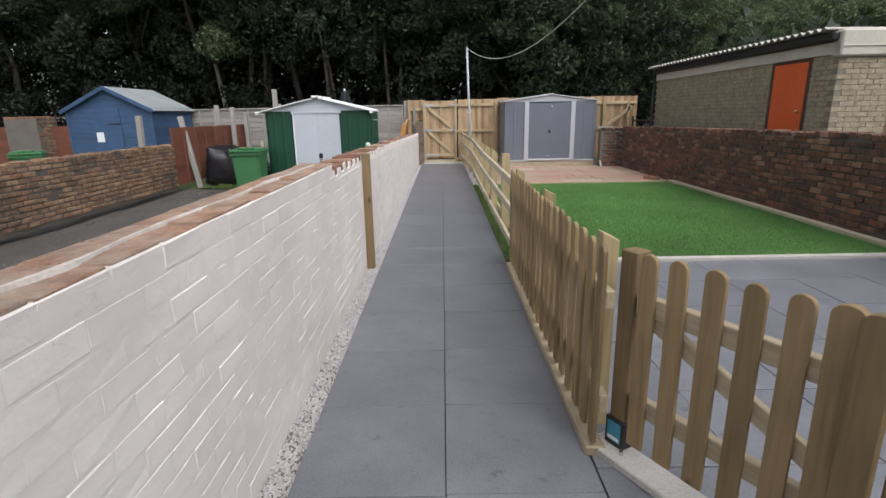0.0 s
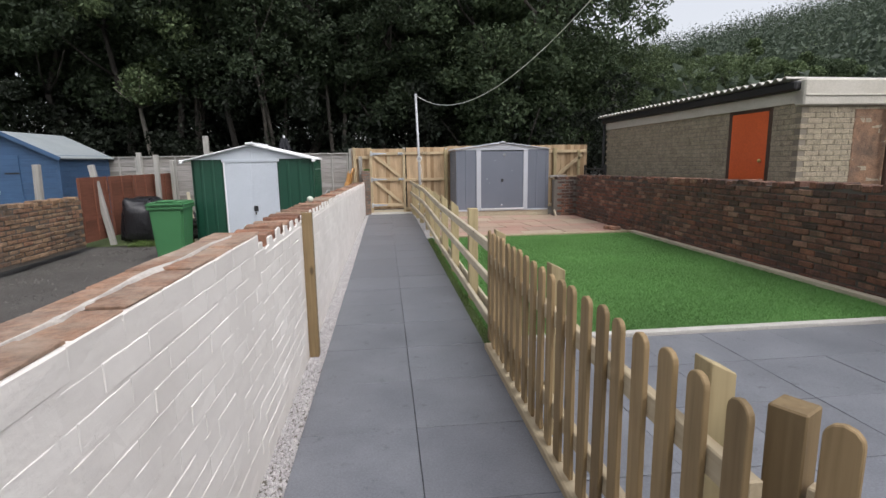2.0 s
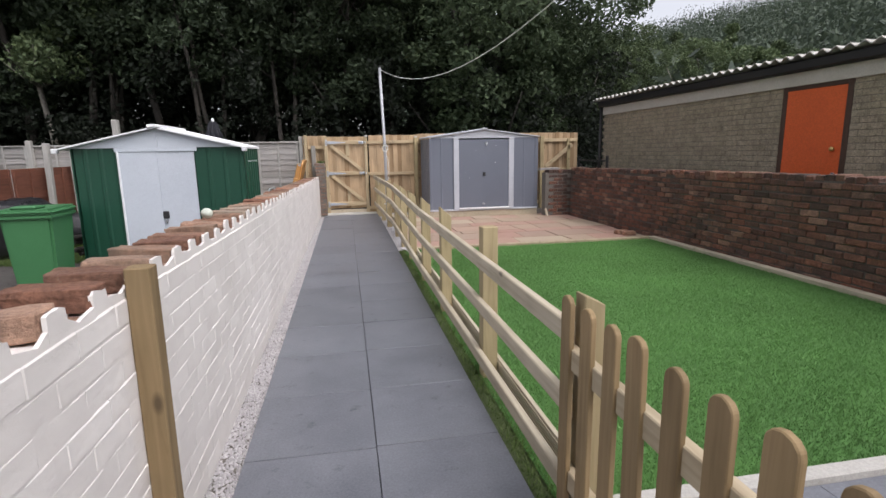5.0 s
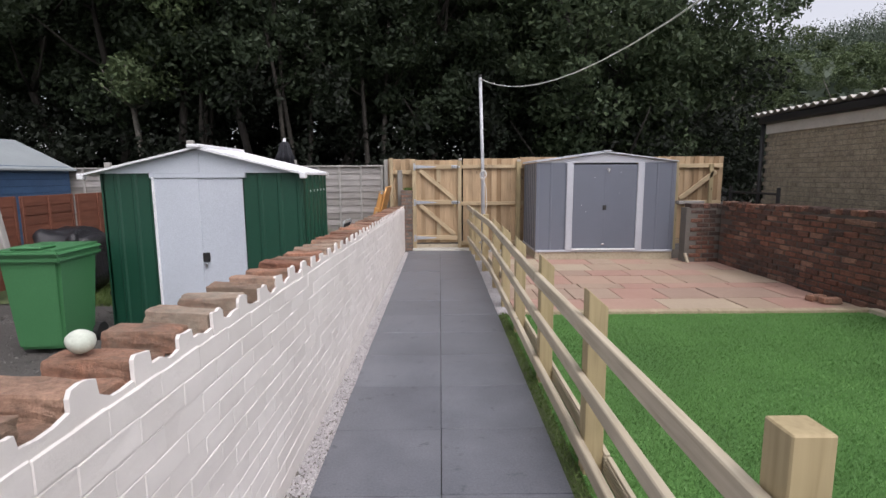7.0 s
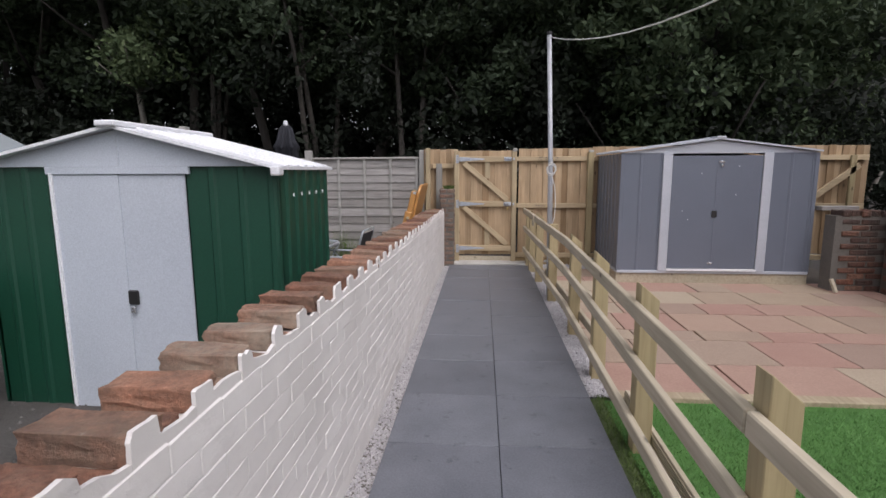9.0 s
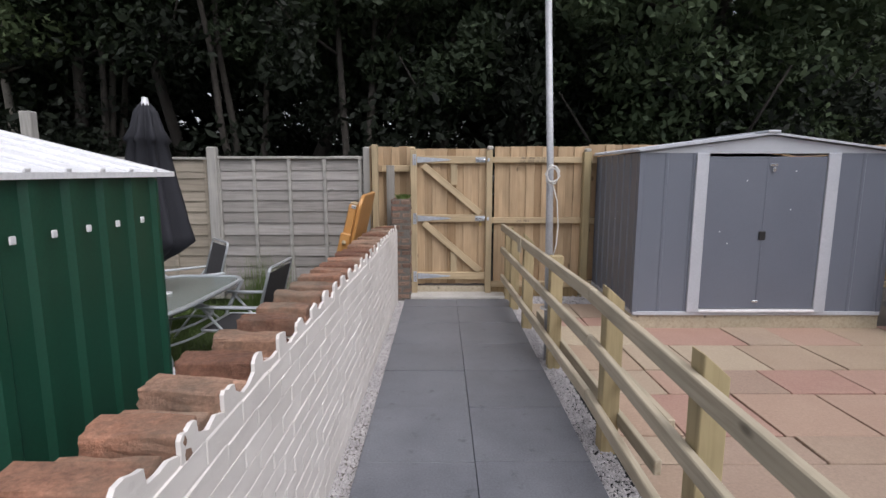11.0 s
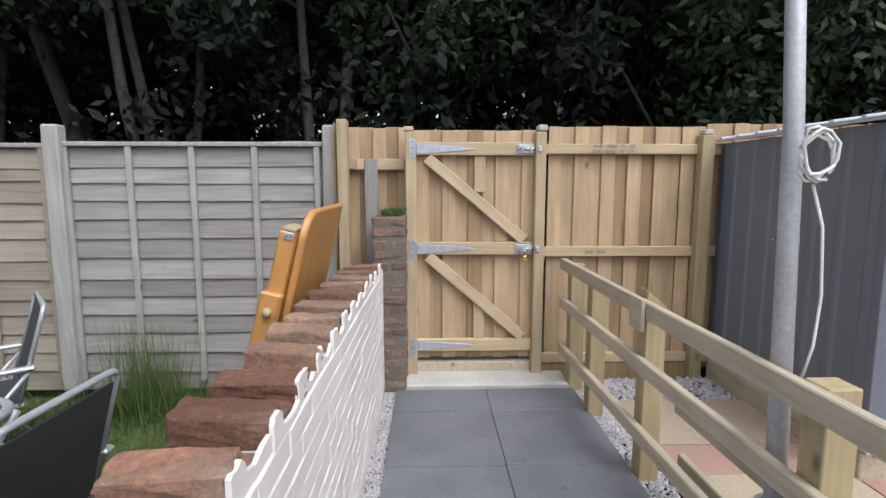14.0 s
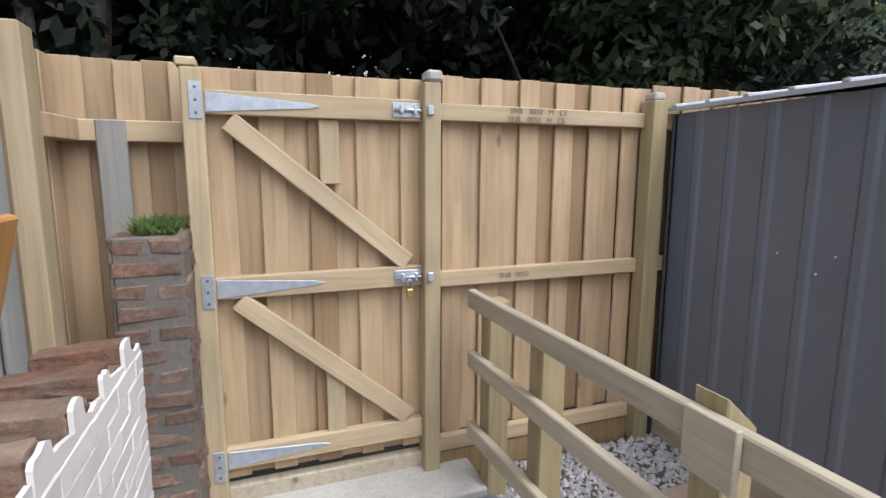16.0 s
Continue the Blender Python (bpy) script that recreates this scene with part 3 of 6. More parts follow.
tagged(part("edging_side", box(4.62, 4.72, 3.07, 8.74, -0.03, 0.045, 0.006), rail_wood), "weathered timber edging along the brick wall", "edging", kind="structure")

# ---- sandstone rear patio ----
rear = sheet("rear_patio", 0.8, 5.0, 8.82, 13.8, 1, lambda x, y: -0.028, dark_mortar)
tagged(rear, "rear patio of mixed pink and buff sandstone slabs", "patio", kind="structure")
rs = random.Random(4)
stone_meshes = {}
y = 8.85
row = 0
while y < 12.95:
    h = (0.58, 0.58, 0.29, 0.58, 0.43)[row % 5]
    x = 0.82 - rs.choice((0.0, 0.2, 0.4))
    while x < 4.6:
        w = rs.choice((0.43, 0.58, 0.87, 0.58))
        a, b = max(x, 0.82), min(x + w, 4.72)
        if b - a > 0.12 and not (y > 12.42 and a > 1.5):
            key = (round(b - a, 2), h)
            if key not in stone_meshes:
                stone_meshes[key] = rough_box(b - a - 0.012, h - 0.012, 0.03, 0.004, rs)
            ob = shared("slab", stone_meshes[key], sandstone, rear)
            ob.matrix_basis = pose((a + b) / 2, y + h / 2, -0.012 + rs.uniform(-0.003, 0.003), rs.uniform(-0.3, 0.3), rs.uniform(-0.3, 0.3), 0)
        x += w
    y += h
    row += 1

# ---- white painted brick wall ----
WX, WT = -0.745, 0.225
rb = random.Random(11)


def drop(y):
    """The wall's top sinks towards its far end."""
    return 1.032 if y < 1.62 else 1.0 - 0.0163 * max(0.0, y - 3.0)


def wall_x(y):
    """The wall's face, which closes in on the path towards the gate."""
    return WX + 0.006 * max(0.0, y - 6.0)


core = bmesh.new()
ys = [-6.0, 1.6, 1.64, 3.0, 4.4, 6.0, 8.4, 9.2, 10.5, 12.0, 13.56]
ring = []
for y in ys:
    top = (1.054 if y < 1.62 else 0.985) * drop(y)
    f = wall_x(y) - (0.0009 if y < 1.62 else 0.0017 if y < 4.5 else 0.0026 if y < 8.5 else 0.0038)
    ring.append([core.verts.new(p) for p in ((f, y, -0.05), (f, y, top), (f - WT + 0.018, y, top), (f - WT + 0.018, y, -0.05))])
for a, b in zip(ring, ring[1:]):
    for q in range(4):
        core.faces.new((a[q], a[(q + 1) % 4], b[(q + 1) % 4], b[q]))
core.faces.new(ring[0])
core.faces.new(ring[-1][::-1])
bmesh.ops.recalc_face_normals(core, faces=core.faces)
wall_left = part("wall_left", core, white_paint)
tagged(wall_left, "low garden wall of white painted bricks with bare red tops", "wall", kind="structure")


def painted_brick(seed):
    """A brick under thick masonry paint: soft edges and a lumpy face."""
    bm = box(-0.1112, 0.1112, -0.1085, 0.1085, -0.0371, 0.0371, 0.0045)
    long_edges = [e for e in bm.edges if abs(e.verts[0].co.x - e.verts[1].co.x) > 0.1]
    bmesh.ops.subdivide_edges(bm, edges=long_edges, cuts=3)
    for v in bm.verts:
        p = v.co * 14 + Vector((seed * 5.1, 0, 0))
        v.co.y += 0.0028 * noise.noise(p) * (1 if v.co.y < 0 else 0)
        v.co.z += 0.0026 * noise.noise(p * 1.7)
    me = bpy.data.meshes.new("brick")
    bm.to_mesh(me)
    bm.free()
    return me


painted = [painted_brick(q) for q in range(8)]
far_bricks = []
count = 0
for c in range(14):
    z0 = 0.0768 * c
    y = -5.9 + (0.11 if c % 2 else 0)
    while y < 13.5:
        top_course = c == 13
        if not (top_course and y > 1.6):
            k = drop(y)
            near = -0.9 < y < 7.0 and 2 <= c
            if near and count < 300 and not top_course and rb.random() < 0.62:
                ob = shared("brick", rb.choice(painted), white_paint, wall_left)
                ob.matrix_basis = pose(wall_x(y) - 0.1085 + rb.uniform(-0.0012, 0.0012), y + 0.11, (z0 + 0.036) * k, rb.uniform(-0.5, 0.5), rb.uniform(-0.4, 0.4), 90 + rb.uniform(-0.3, 0.3))
                count += 1
            else:
                far_bricks.append((wall_x(y) - 0.1085 + rb.uniform(-0.0012, 0.0012), y + 0.11, (z0 + 0.036) * k, 0.217, 0.2215 + rb.uniform(-0.002, 0.002), 0.0743 * k))
        y += 0.22
mass("painted_bricks", far_bricks, white_mass, wall_left, "", 0.0042)

# bare brick top of the near stretch, laid flat and smeared with mortar
def worn_header(wear, seed):
    """An old brick laid across the wall: chipped, pitted and uneven."""
    bm = box(-0.114, 0.114, -0.052, 0.052, -0.0335, 0.0335, wear)
    bmesh.ops.subdivide_edges(bm, edges=bm.edges[:], cuts=3, use_grid_fill=True)
    for v in bm.verts:
        p = v.co * 24 + Vector((seed * 7.3, 0, 0))
        v.co += v.co.normalized() * (0.004 * noise.noise(p) + 0.009 * noise.noise(p * 3.1)) + Vector((0, 0, 0.003 * noise.noise(v.co * 9 + Vector((seed, 3, 1)))))
        if v.co.x * v.co.y > 0.0045 * (1 + 0.6 * math.sin(seed * 2.1)):
            v.co *= 0.93
    me = bpy.data.meshes.new("header_brick")
    bm.to_mesh(me)
    bm.free()
    return me


header = [worn_header(rb.uniform(0.002, 0.006), q) for q in range(12)]
flat_top = [rough_box(0.104, 0.215, 0.012, 0.004, rb) for _ in range(3)]
y = -5.9
while y < 1.6:
    for x in (WX - 0.058, WX - 0.168):
        ob = shared("top_brick", rb.choice(flat_top), orange_brick, wall_left)
        ob.matrix_basis = pose(x, y + 0.11, 1.108 + rb.uniform(-0.003, 0.003), rb.uniform(-1, 1), rb.uniform(-1.5, 1.5), rb.uniform(-1, 1))
    y += 0.225
smear = bmesh.new()
last = None
for q in range(260):
    y = -5.8 + q * 0.0285
    mid = WX - 0.108 + 0.045 * noise.noise((y * 2.1, 3, 0))
    w = max(0.003, 0.006 + 0.030 * noise.noise((y * 3.1, 0, 7)) + 0.014 * noise.noise((y * 15, 1, 2)))
    h = 1.1155 + 0.010 * (y < -0.5) * min(1.0, max(0.0, -0.5 - y)) * 0.3
    row = [smear.verts.new(p) for p in ((mid - w, y, 1.110), (mid - w * 0.5, y, h + 0.006), (mid + w * 0.6, y, h + 0.005), (mid + w, y, 1.110))]
    if last:
        for k in range(3):
            smear.faces.new((last[k], last[k + 1], row[k + 1], row[k]))
    last = row
part("mortar_smear", smear, pale_mortar, wall_left, "pale mortar smeared along the top joint")

# brick-on-flat top of the far stretch: every second header stands proud, its end painted white
y = 1.75
low_boxes = []
teeth_done = 0
while y < 13.42:
    k = drop(y)
    base = 0.998 * k
    ob = shared("top_brick", rb.choice(header), rb.choice((red_brick, red_brick, red_brick, dark_brick, crusted_brick)), wall_left)
    ob.matrix_basis = pose(wall_x(y) - 0.128 + rb.uniform(-0.012, 0.008), y, base + 0.036 + rb.uniform(-0.004, 0.008), rb.uniform(-3, 3), rb.uniform(-3, 3), rb.uniform(-5, 5))
    low = shared("bed_brick", rb.choice(header), rb.choice((crusted_brick, red_brick, dark_brick)), wall_left)
    low.matrix_basis = pose(wall_x(y) - 0.138 + rb.uniform(-0.01, 0.006), y + 0.11, base - 0.024 + rb.uniform(-0.010, 0.014), rb.uniform(-4, 4), rb.uniform(-4, 4), rb.uniform(-6, 6))
    # ragged painted skin in front of the pair
    a, b = rb.uniform(0.065, 0.1), rb.uniform(0.064, 0.084)
    out = [(-0.056, b - 0.01 + rb.uniform(-0.01, 0.01)), (-0.046, b + rb.uniform(-0.006, 0.004))]
    out += [(-0.056 + a * u, b + rb.uniform(-0.008, 0.005)) for u in (0.4, 0.7)]
    out += [(-0.060 + a, b - rb.uniform(0.0, 0.012)), (-0.054 + a, 0.032 + rb.uniform(-0.006, 0.01))]
    out += [(-0.056 + a + (0.222 - a) * u, 0.024 + rb.uniform(-0.014, 0.014)) for u in (0.35, 0.65, 0.97)]
    bm = prism([(-0.056, -0.03)] + out + [(0.166, -0.03)], 0.011, 0)
    bmesh.ops.transform(bm, matrix=pose(wall_x(y) - 0.004 + rb.uniform(-0.003, 0.002), y, base, 0, 0, 90), verts=bm.verts)
    part("paint_edge", bm, white_paint, wall_left)
    y += 0.22

timber_stake = part("wall_post", beam((WX + 0.037, 3.0, -0.02), (WX + 0.036, 3.01, 1.085), 0.072, 0.07, 0.004, (0, 1, 0)), picket_wood)
tagged(timber_stake, "square brown timber post standing against the white wall", "post")
bm = bmesh.new()
bmesh.ops.create_icosphere(bm, subdivisions=3, radius=0.034)
for v in bm.verts:
    v.co.z *= 0.9
    v.co += 0.003 * noise.noise(v.co * 40) * v.co.normalized()
bmesh.ops.translate(bm, vec=(WX - 0.16, 4.60, 1.075), verts=bm.verts)
tagged(part("ball", bm, ball_skin, None, "", True), "dirty pale tennis ball lying on the wall top", "ball")


# ---- old brick garden wall ----
def brick_wall(name, x0, x1, ya, yb, height, mat_piece, mat_mass, core_mat, label, near=None, axis="y", limit=290, seed=2):
    """A solid wall with single bricks proud of recessed joints on its seen faces. height: a function of the run."""
    r = random.Random(seed)
    wall = thing(name, label=label, category="wall", kind="structure")
    n = 12
    bm = bmesh.new()
    rg = []
    for i in range(n + 1):
        y = ya + (yb - ya) * i / n
        h = height(y) - 0.03
        rg.append([bm.verts.new(p) for p in ((x0 + 0.012, y, -0.05), (x0 + 0.012, y, h), (x1 - 0.012, y, h), (x1 - 0.012, y, -0.05))])
    for a, b in zip(rg, rg[1:]):
        for q in range(4):
            bm.faces.new((a[q], a[(q + 1) % 4], b[(q + 1) % 4], b[q]))
    bm.faces.new(rg[0])
    bm.faces.new(rg[-1][::-1])
    bmesh.ops.recalc_face_normals(bm, faces=bm.faces)
    part("joints", bm, core_mat, wall)
    meshes = [rough_box(0.104, 0.212, 0.064, 0.008, r) for _ in range(6)]
    far, used = [], 0
    courses = int(max(height(ya), height(yb)) / 0.075)
    for c in range(courses):
        y = ya + (0.11 if c % 2 else 0)
        while y + 0.2 < yb:
            if 0.075 * (c + 1) < height(y):
                for side in (0, 1):
                    x = (x0 + 0.052) if side == 0 else (x1 - 0.052)
                    j = r.uniform(-0.010, 0.006)
                    z = 0.075 * c + 0.036 + r.uniform(-0.004, 0.004)
                    if side == 0 and near and near[0] < y < near[1] and used < limit and r.random() < 0.75:
                        ob = shared("brick", r.choice(meshes), mat_piece, wall)
                        ob.matrix_basis = pose(x + j, y + 0.11, z, r.uniform(-2, 2), r.uniform(-2, 2), r.uniform(-2, 2))
                        used += 1
                    elif r.random() > 0.012:
                        far.append((x + j, y + 0.11 + r.uniform(-0.004, 0.004), z, 0.104, 0.206 + r.uniform(-0.014, 0.006), 0.063 + r.uniform(-0.006, 0.002)))
            y += 0.222
    # rough top course
    y = ya
    while y + 0.1 < yb:
        if r.random() > 0.05:
            far.append(((x0 + x1) / 2 + r.uniform(-0.012, 0.012), y + 0.055, height(y) - 0.012 + r.uniform(-0.014, 0.014), (x1 - x0) * r.uniform(0.92, 1.04), 0.1, 0.07))
        y += 0.113
    mass("brickwork", far, mat_mass, wall, "", 0.008, seed)
    return wall


wall_right = brick_wall("wall_right", 4.72, 4.95, -6.0, 12.0, lambda y: 1.13 - 0.014 * (max(y, 0) - 3), sooty_brick, sooty_mass, dark_mortar,
                        "weathered dark red brick garden wall, sooty and worn", (3.0, 9.2))
stub = brick_wall("wall_return", 0, 0.23, 0, 0.62, lambda y: 0.96, sooty_brick, sooty_mass, mortar, "short return of worn pale brick beside the grey shed", None, seed=5)
stub.matrix_basis = pose(4.80, 12.05, 0, 0, 0, 90)
brick_wall("wall_neighbour", -5.93, -5.70, -6.0, 9.3, lambda y: 0.87, sooty_brick, yellow_mass, dark_mortar, "low neighbouring wall of worn tan and brown bricks", None, seed=7)
pier_wall = brick_wall("wall_far_pier", -10.6, -9.8, 11.0, 11.7, lambda y: 1.5, sooty_brick, yellow_mass, mortar, "square brick pier beyond the neighbouring wall", None, seed=9)


# ---- gate pier with moss ----
def gate_pier():
    r = random.Random(21)
    t = thing("gate_pier", label="narrow old brick pier with moss on top beside the gate", category="brick pier")
    part("core", box(-0.762, -0.552, 13.564, 13.866, -0.02, 1.20, 0.006), mortar, t)
    ms = [rough_box(0.222, 0.142, 0.068, 0.014, r) for _ in range(5)]
    hs = [rough_box(0.108, 0.142, 0.068, 0.014, r) for _ in range(4)]
    for c in range(16):
        z = 0.037 + 0.0755 * c
        for y in (13.63, 13.80):
            if c % 2:
                for x in (-0.712, -0.602):
                    ob = shared("brick", r.choice(hs), pier_brick, t)
                    ob.matrix_basis = pose(x + r.uniform(-0.006, 0.006), y, z, r.uniform(-2, 2), r.uniform(-2, 2), r.uniform(-2, 2))
            else:
                ob = shared("brick", r.choice(ms), pier_brick, t)
                ob.matrix_basis = pose(-0.658 + r.uniform(-0.006, 0.006), y, z, r.uniform(-2, 2), r.uniform(-2, 2), r.uniform(-2, 2))
    g = np.random.default_rng(5)
    pts = np.stack([g.uniform(-0.70, -0.57, 500), g.uniform(13.58, 13.84, 500)], 1)
    o = blades("moss", pts, 1.205, 0.05, 0.012, grass_blade, t, 0.7, 8)
    tagged(o, "tuft of bright green moss", kind="stuff")


gate_pier()


# ---- rear board fence and gate ----
FY = 13.83


def board_mesh(w, h, t=0.016):
    bm = box(-w / 2, w / 2, 0, t, 0, h, 0.003)
    me = bpy.data.meshes.new("board")
    bm.to_mesh(me)
    bm.free()
    me.materials.append(new_wood)
    return me


rf = random.Random(31)
boards = [board_mesh(0.098 + 0.004 * i, 1.665 + 0.002 * i) for i in range(4)]


def boarded(parent, x0, x1, y, z0, pitch=0.098, lift=0.0):
    x, i = x0 + 0.05, 0
    while x < x1:
        ob = shared("board", rf.choice(boards), new_wood, parent)
        ob.matrix_basis = pose(x, y + (0.02 if i % 2 else 0), z0 + lift + rf.uniform(-0.003, 0.003), 0, 0, rf.uniform(-0.6, 0.6))
        x += pitch * rf.uniform(0.95, 1.05)
        i += 1


fence = thing("board_fence", label="new tan close-boarded timber fence at the garden's end", category="fence")
boarded(fence, 0.47, 1.62, FY + 0.03, 0.16)
boarded(fence, 1.62, 5.75, FY + 0.03, 0.18)
for z in (1.665, 0.93, 0.13):
    part("rail", box(0.44, 1.535, FY - 0.016, FY + 0.028, z - 0.036, z + 0.036, 0.004), new_wood_x, fence)
    part("rail", box(1.63, 5.7, FY - 0.016, FY + 0.028, z - 0.04, z + 0.04, 0.004), new_wood_x, fence)
part("gravel_board", box(0.44, 1.535, FY - 0.006, FY + 0.026, -0.06, 0.088, 0.004), picket_wood, fence, "dull brown timber board along the ground")
for x in (1.58, 4.75):
    part("post", box(x - 0.045, x + 0.045, FY - 0.075, FY + 0.015, -0.03, 1.76, 0.005), post_wood, fence)
part("stone_cap", box(1.55, 1.62, FY - 0.06, FY + 0.02, 1.762, 1.80, 0.008), concrete, fence)
part("brace", beam((4.85, FY - 0.04, 1.0), (5.55, FY - 0.04, 1.55), 0.04, 0.09), new_wood_x, fence)
part("post", box(5.42, 5.5, FY - 0.06, FY - 0.02, 0.3, 1.7), post_wood, fence)


def stamp(parent, text, x, z, size):
    """The treatment stamp printed on a rail."""
    cu = bpy.data.curves.new("stamp", "FONT")
    cu.body, cu.size, cu.extrude = text, size, 0.0004
    o = bpy.data.objects.new("stamp_text", cu)
    scene.collection.objects.link(o)
    dg = bpy.context.evaluated_depsgraph_get()
    me = bpy.data.meshes.new_from_object(o.evaluated_get(dg))
    bpy.data.objects.remove(o)
    me.materials.clear()
    ob = shared("stamp", me, ink, parent, "printed grey timber stamp")
    ob.matrix_basis = pose(x, FY - 0.0185, z, 90, 0, 0)


stamp(fence, "SNR   0050   M   CE", 0.78, 1.672, 0.036)
stamp(fence, "SNR   0050   M   CE", 0.77, 1.634, 0.036)
stamp(fence, "SNR  0050", 0.74, 0.916, 0.036)

# side screen between the neighbour's fence and the gate
screen = thing("screen_fence", label="short boarded screen with tall posts behind the brick pier", category="fence")
part("post", box(-0.98, -0.915, 13.50, 13.60, 0.0, 1.83, 0.005), tan_post, screen)
part("post", box(-0.86, -0.76, 13.93, 13.97, 0.0, 1.60, 0.005), grey_wood_z, screen)
boarded(screen, -1.0, -0.56, FY + 0.16, 0.16)
part("rail", box(-0.99, -0.57, FY + 0.11, FY + 0.15, 1.52, 1.60, 0.004), new_wood_x, screen)
part("rail", beam((-0.97, 13.6, 1.56), (-0.93, 13.95, 1.56), 0.04, 0.08), new_wood, screen)
for i in range(4):
    ob = shared("board", boards[i % 4], new_wood, screen)
    ob.matrix_basis = pose(-1.0 + 0.004 * i, 13.63 + 0.098 * i, 0.15, 0, 0, 90)


def gate():
    g = thing("garden_gate", label="closed tan boarded gate with ledges and diagonal braces", category="gate")
    boarded(g, -0.49, 0.36, FY + 0.03, 0.085, 0.0965, 0.045)
    for z in (1.665, 0.955, 0.235):
        part("ledge", box(-0.49, 0.365, FY - 0.014, FY + 0.029, z - 0.045, z + 0.045, 0.004), new_wood_x, g)
    for a, b in ((1.60, 1.015), (0.90, 0.295)):
        o = part("brace", box(0, math.hypot(0.70, a - b), -0.021, 0.021, -0.039, 0.039, 0.004), new_wood_x, g)
        o.matrix_basis = pose(-0.40, FY + 0.006, a, 0, math.degrees(math.atan2(a - b, 0.70)), 0)
    part("sill_board", box(-0.49, 0.37, FY + 0.005, FY + 0.06, 0.02, 0.10, 0.005), rail_wood, g)
    for z0, z1 in ((1.36, 1.62), (0.28, 0.55)):
        part("batten", box(-0.065, 0.015, FY + 0.004, FY + 0.029, z0, z1, 0.003), tan_post, g)
    for x in (-0.515, 0.40):
        part("gate_post", box(x - 0.037, x + 0.037, FY - 0.055, FY + 0.045, -0.02, 1.78, 0.005), tan_post, g)
    part("stone_cap", box(-0.565, -0.495, FY - 0.055, FY + 0.04, 1.782, 1.815, 0.006), new_wood_x, g)
    part("stone_cap", box(0.375, 0.445, FY - 0.06, FY + 0.03, 1.782, 1.83, 0.012), concrete, g)
    for z in (1.665, 0.955, 0.235):
        h = part("hinge", prism([(-0.475, z - 0.037), (-0.1, z - 0.010), (-0.06, z), (-0.1, z + 0.010), (-0.475, z + 0.037)], 0.004, 0.001), galvanised, g, "galvanised tee hinge")
        h.matrix_basis = pose(0, FY - 0.0185, 0)
        plate = part("hinge_plate", box(-0.525, -0.482, FY - 0.0595, FY - 0.0555, z - 0.065, z + 0.065, 0.001), galvanised, h)
        plate.matrix_basis = pose(0, -(FY - 0.0185), 0)
        for dz in (-0.045, 0.0, 0.045):
            s = part("screw", box(-0.508, -0.498, FY - 0.062, FY - 0.0596, z + dz - 0.005, z + dz + 0.005, 0.002), ink, h)
            s.matrix_basis = pose(0, -(FY - 0.0185), 0)
    for z in (1.665, 0.955):
        b = part("bolt", box(0.235, 0.355, FY - 0.021, FY - 0.015, z - 0.03, z + 0.03, 0.002), galvanised, g, "galvanised tower bolt")
        part("rod", tube([(0.24, FY - 0.03, z), (0.415, FY - 0.03, z)], 0.008), chrome, b, "", True)
        for x in (0.27, 0.33):
            part("keeper", box(x - 0.008, x + 0.008, FY - 0.042, FY - 0.018, z - 0.018, z + 0.018, 0.004), galvanised, b)
        part("staple", box(0.375, 0.40, FY - 0.07, FY - 0.057, z - 0.02, z + 0.02, 0.003), galvanised, b)
    lock = part("padlock", box(0.283, 0.313, FY - 0.05, FY - 0.034, 0.865, 0.905, 0.005), brass, g, "small hanging padlock")
    part("shackle", tube(rounded([(0.289, FY - 0.042, 0.905), (0.289, FY - 0.042, 0.945), (0.307, FY - 0.042, 0.945), (0.307, FY - 0.042, 0.905)], 0.008), 0.0035, 6), chrome, lock, "", True)


gate()


# ---- silvered neighbour fence ----
def panel_fence(x_right, mat, label, top, seed):
    r = random.Random(seed)
    f = thing("panel_fence", (x_right, 13.72, 0), 0, label, "fence", "silvered panels")
    w = 1.74
    n = 12
    for i in range(n + 1):
        z = min(top - 0.09, 0.05 + (top - 0.1) * i / n + r.uniform(-0.012, 0.012)) if i else 0.05
        bm = beam((-w, 0.012, z), (0, 0.012, z + r.uniform(-0.012, 0.012)), 0.012, (top - 0.1) / n + 0.035, 0.002)
        bmesh.ops.subdivide_edges(bm, edges=[e for e in bm.edges if abs(e.verts[0].co.x - e.verts[1].co.x) > 1], cuts=14)
        ph = r.uniform(0, 9)
        for v in bm.verts:
            v.co.z += 0.012 * noise.noise((v.co.x * 3 + ph, 0, ph)) * (1 if v.co.z > z else 0.4)
            v.co.y += 0.011 * (v.co.z - z) / 0.1 + 0.004 * noise.noise((v.co.x * 5, ph, 1))
        part("board", bm, mat, f)
    for i in range(5):
        x = -w + 0.03 + (w - 0.06) * i / 4
        part("batten", box(x - 0.02, x + 0.02, -0.028, -0.004, 0.03, top - 0.03, 0.003), grey_wood_z if mat is grey_wood else tan_grey_wood, f)
    part("cap_rail", box(-w - 0.01, 0.01, -0.032, 0.036, top - 0.03, top, 0.004), grey_wood_z, f)
    return f


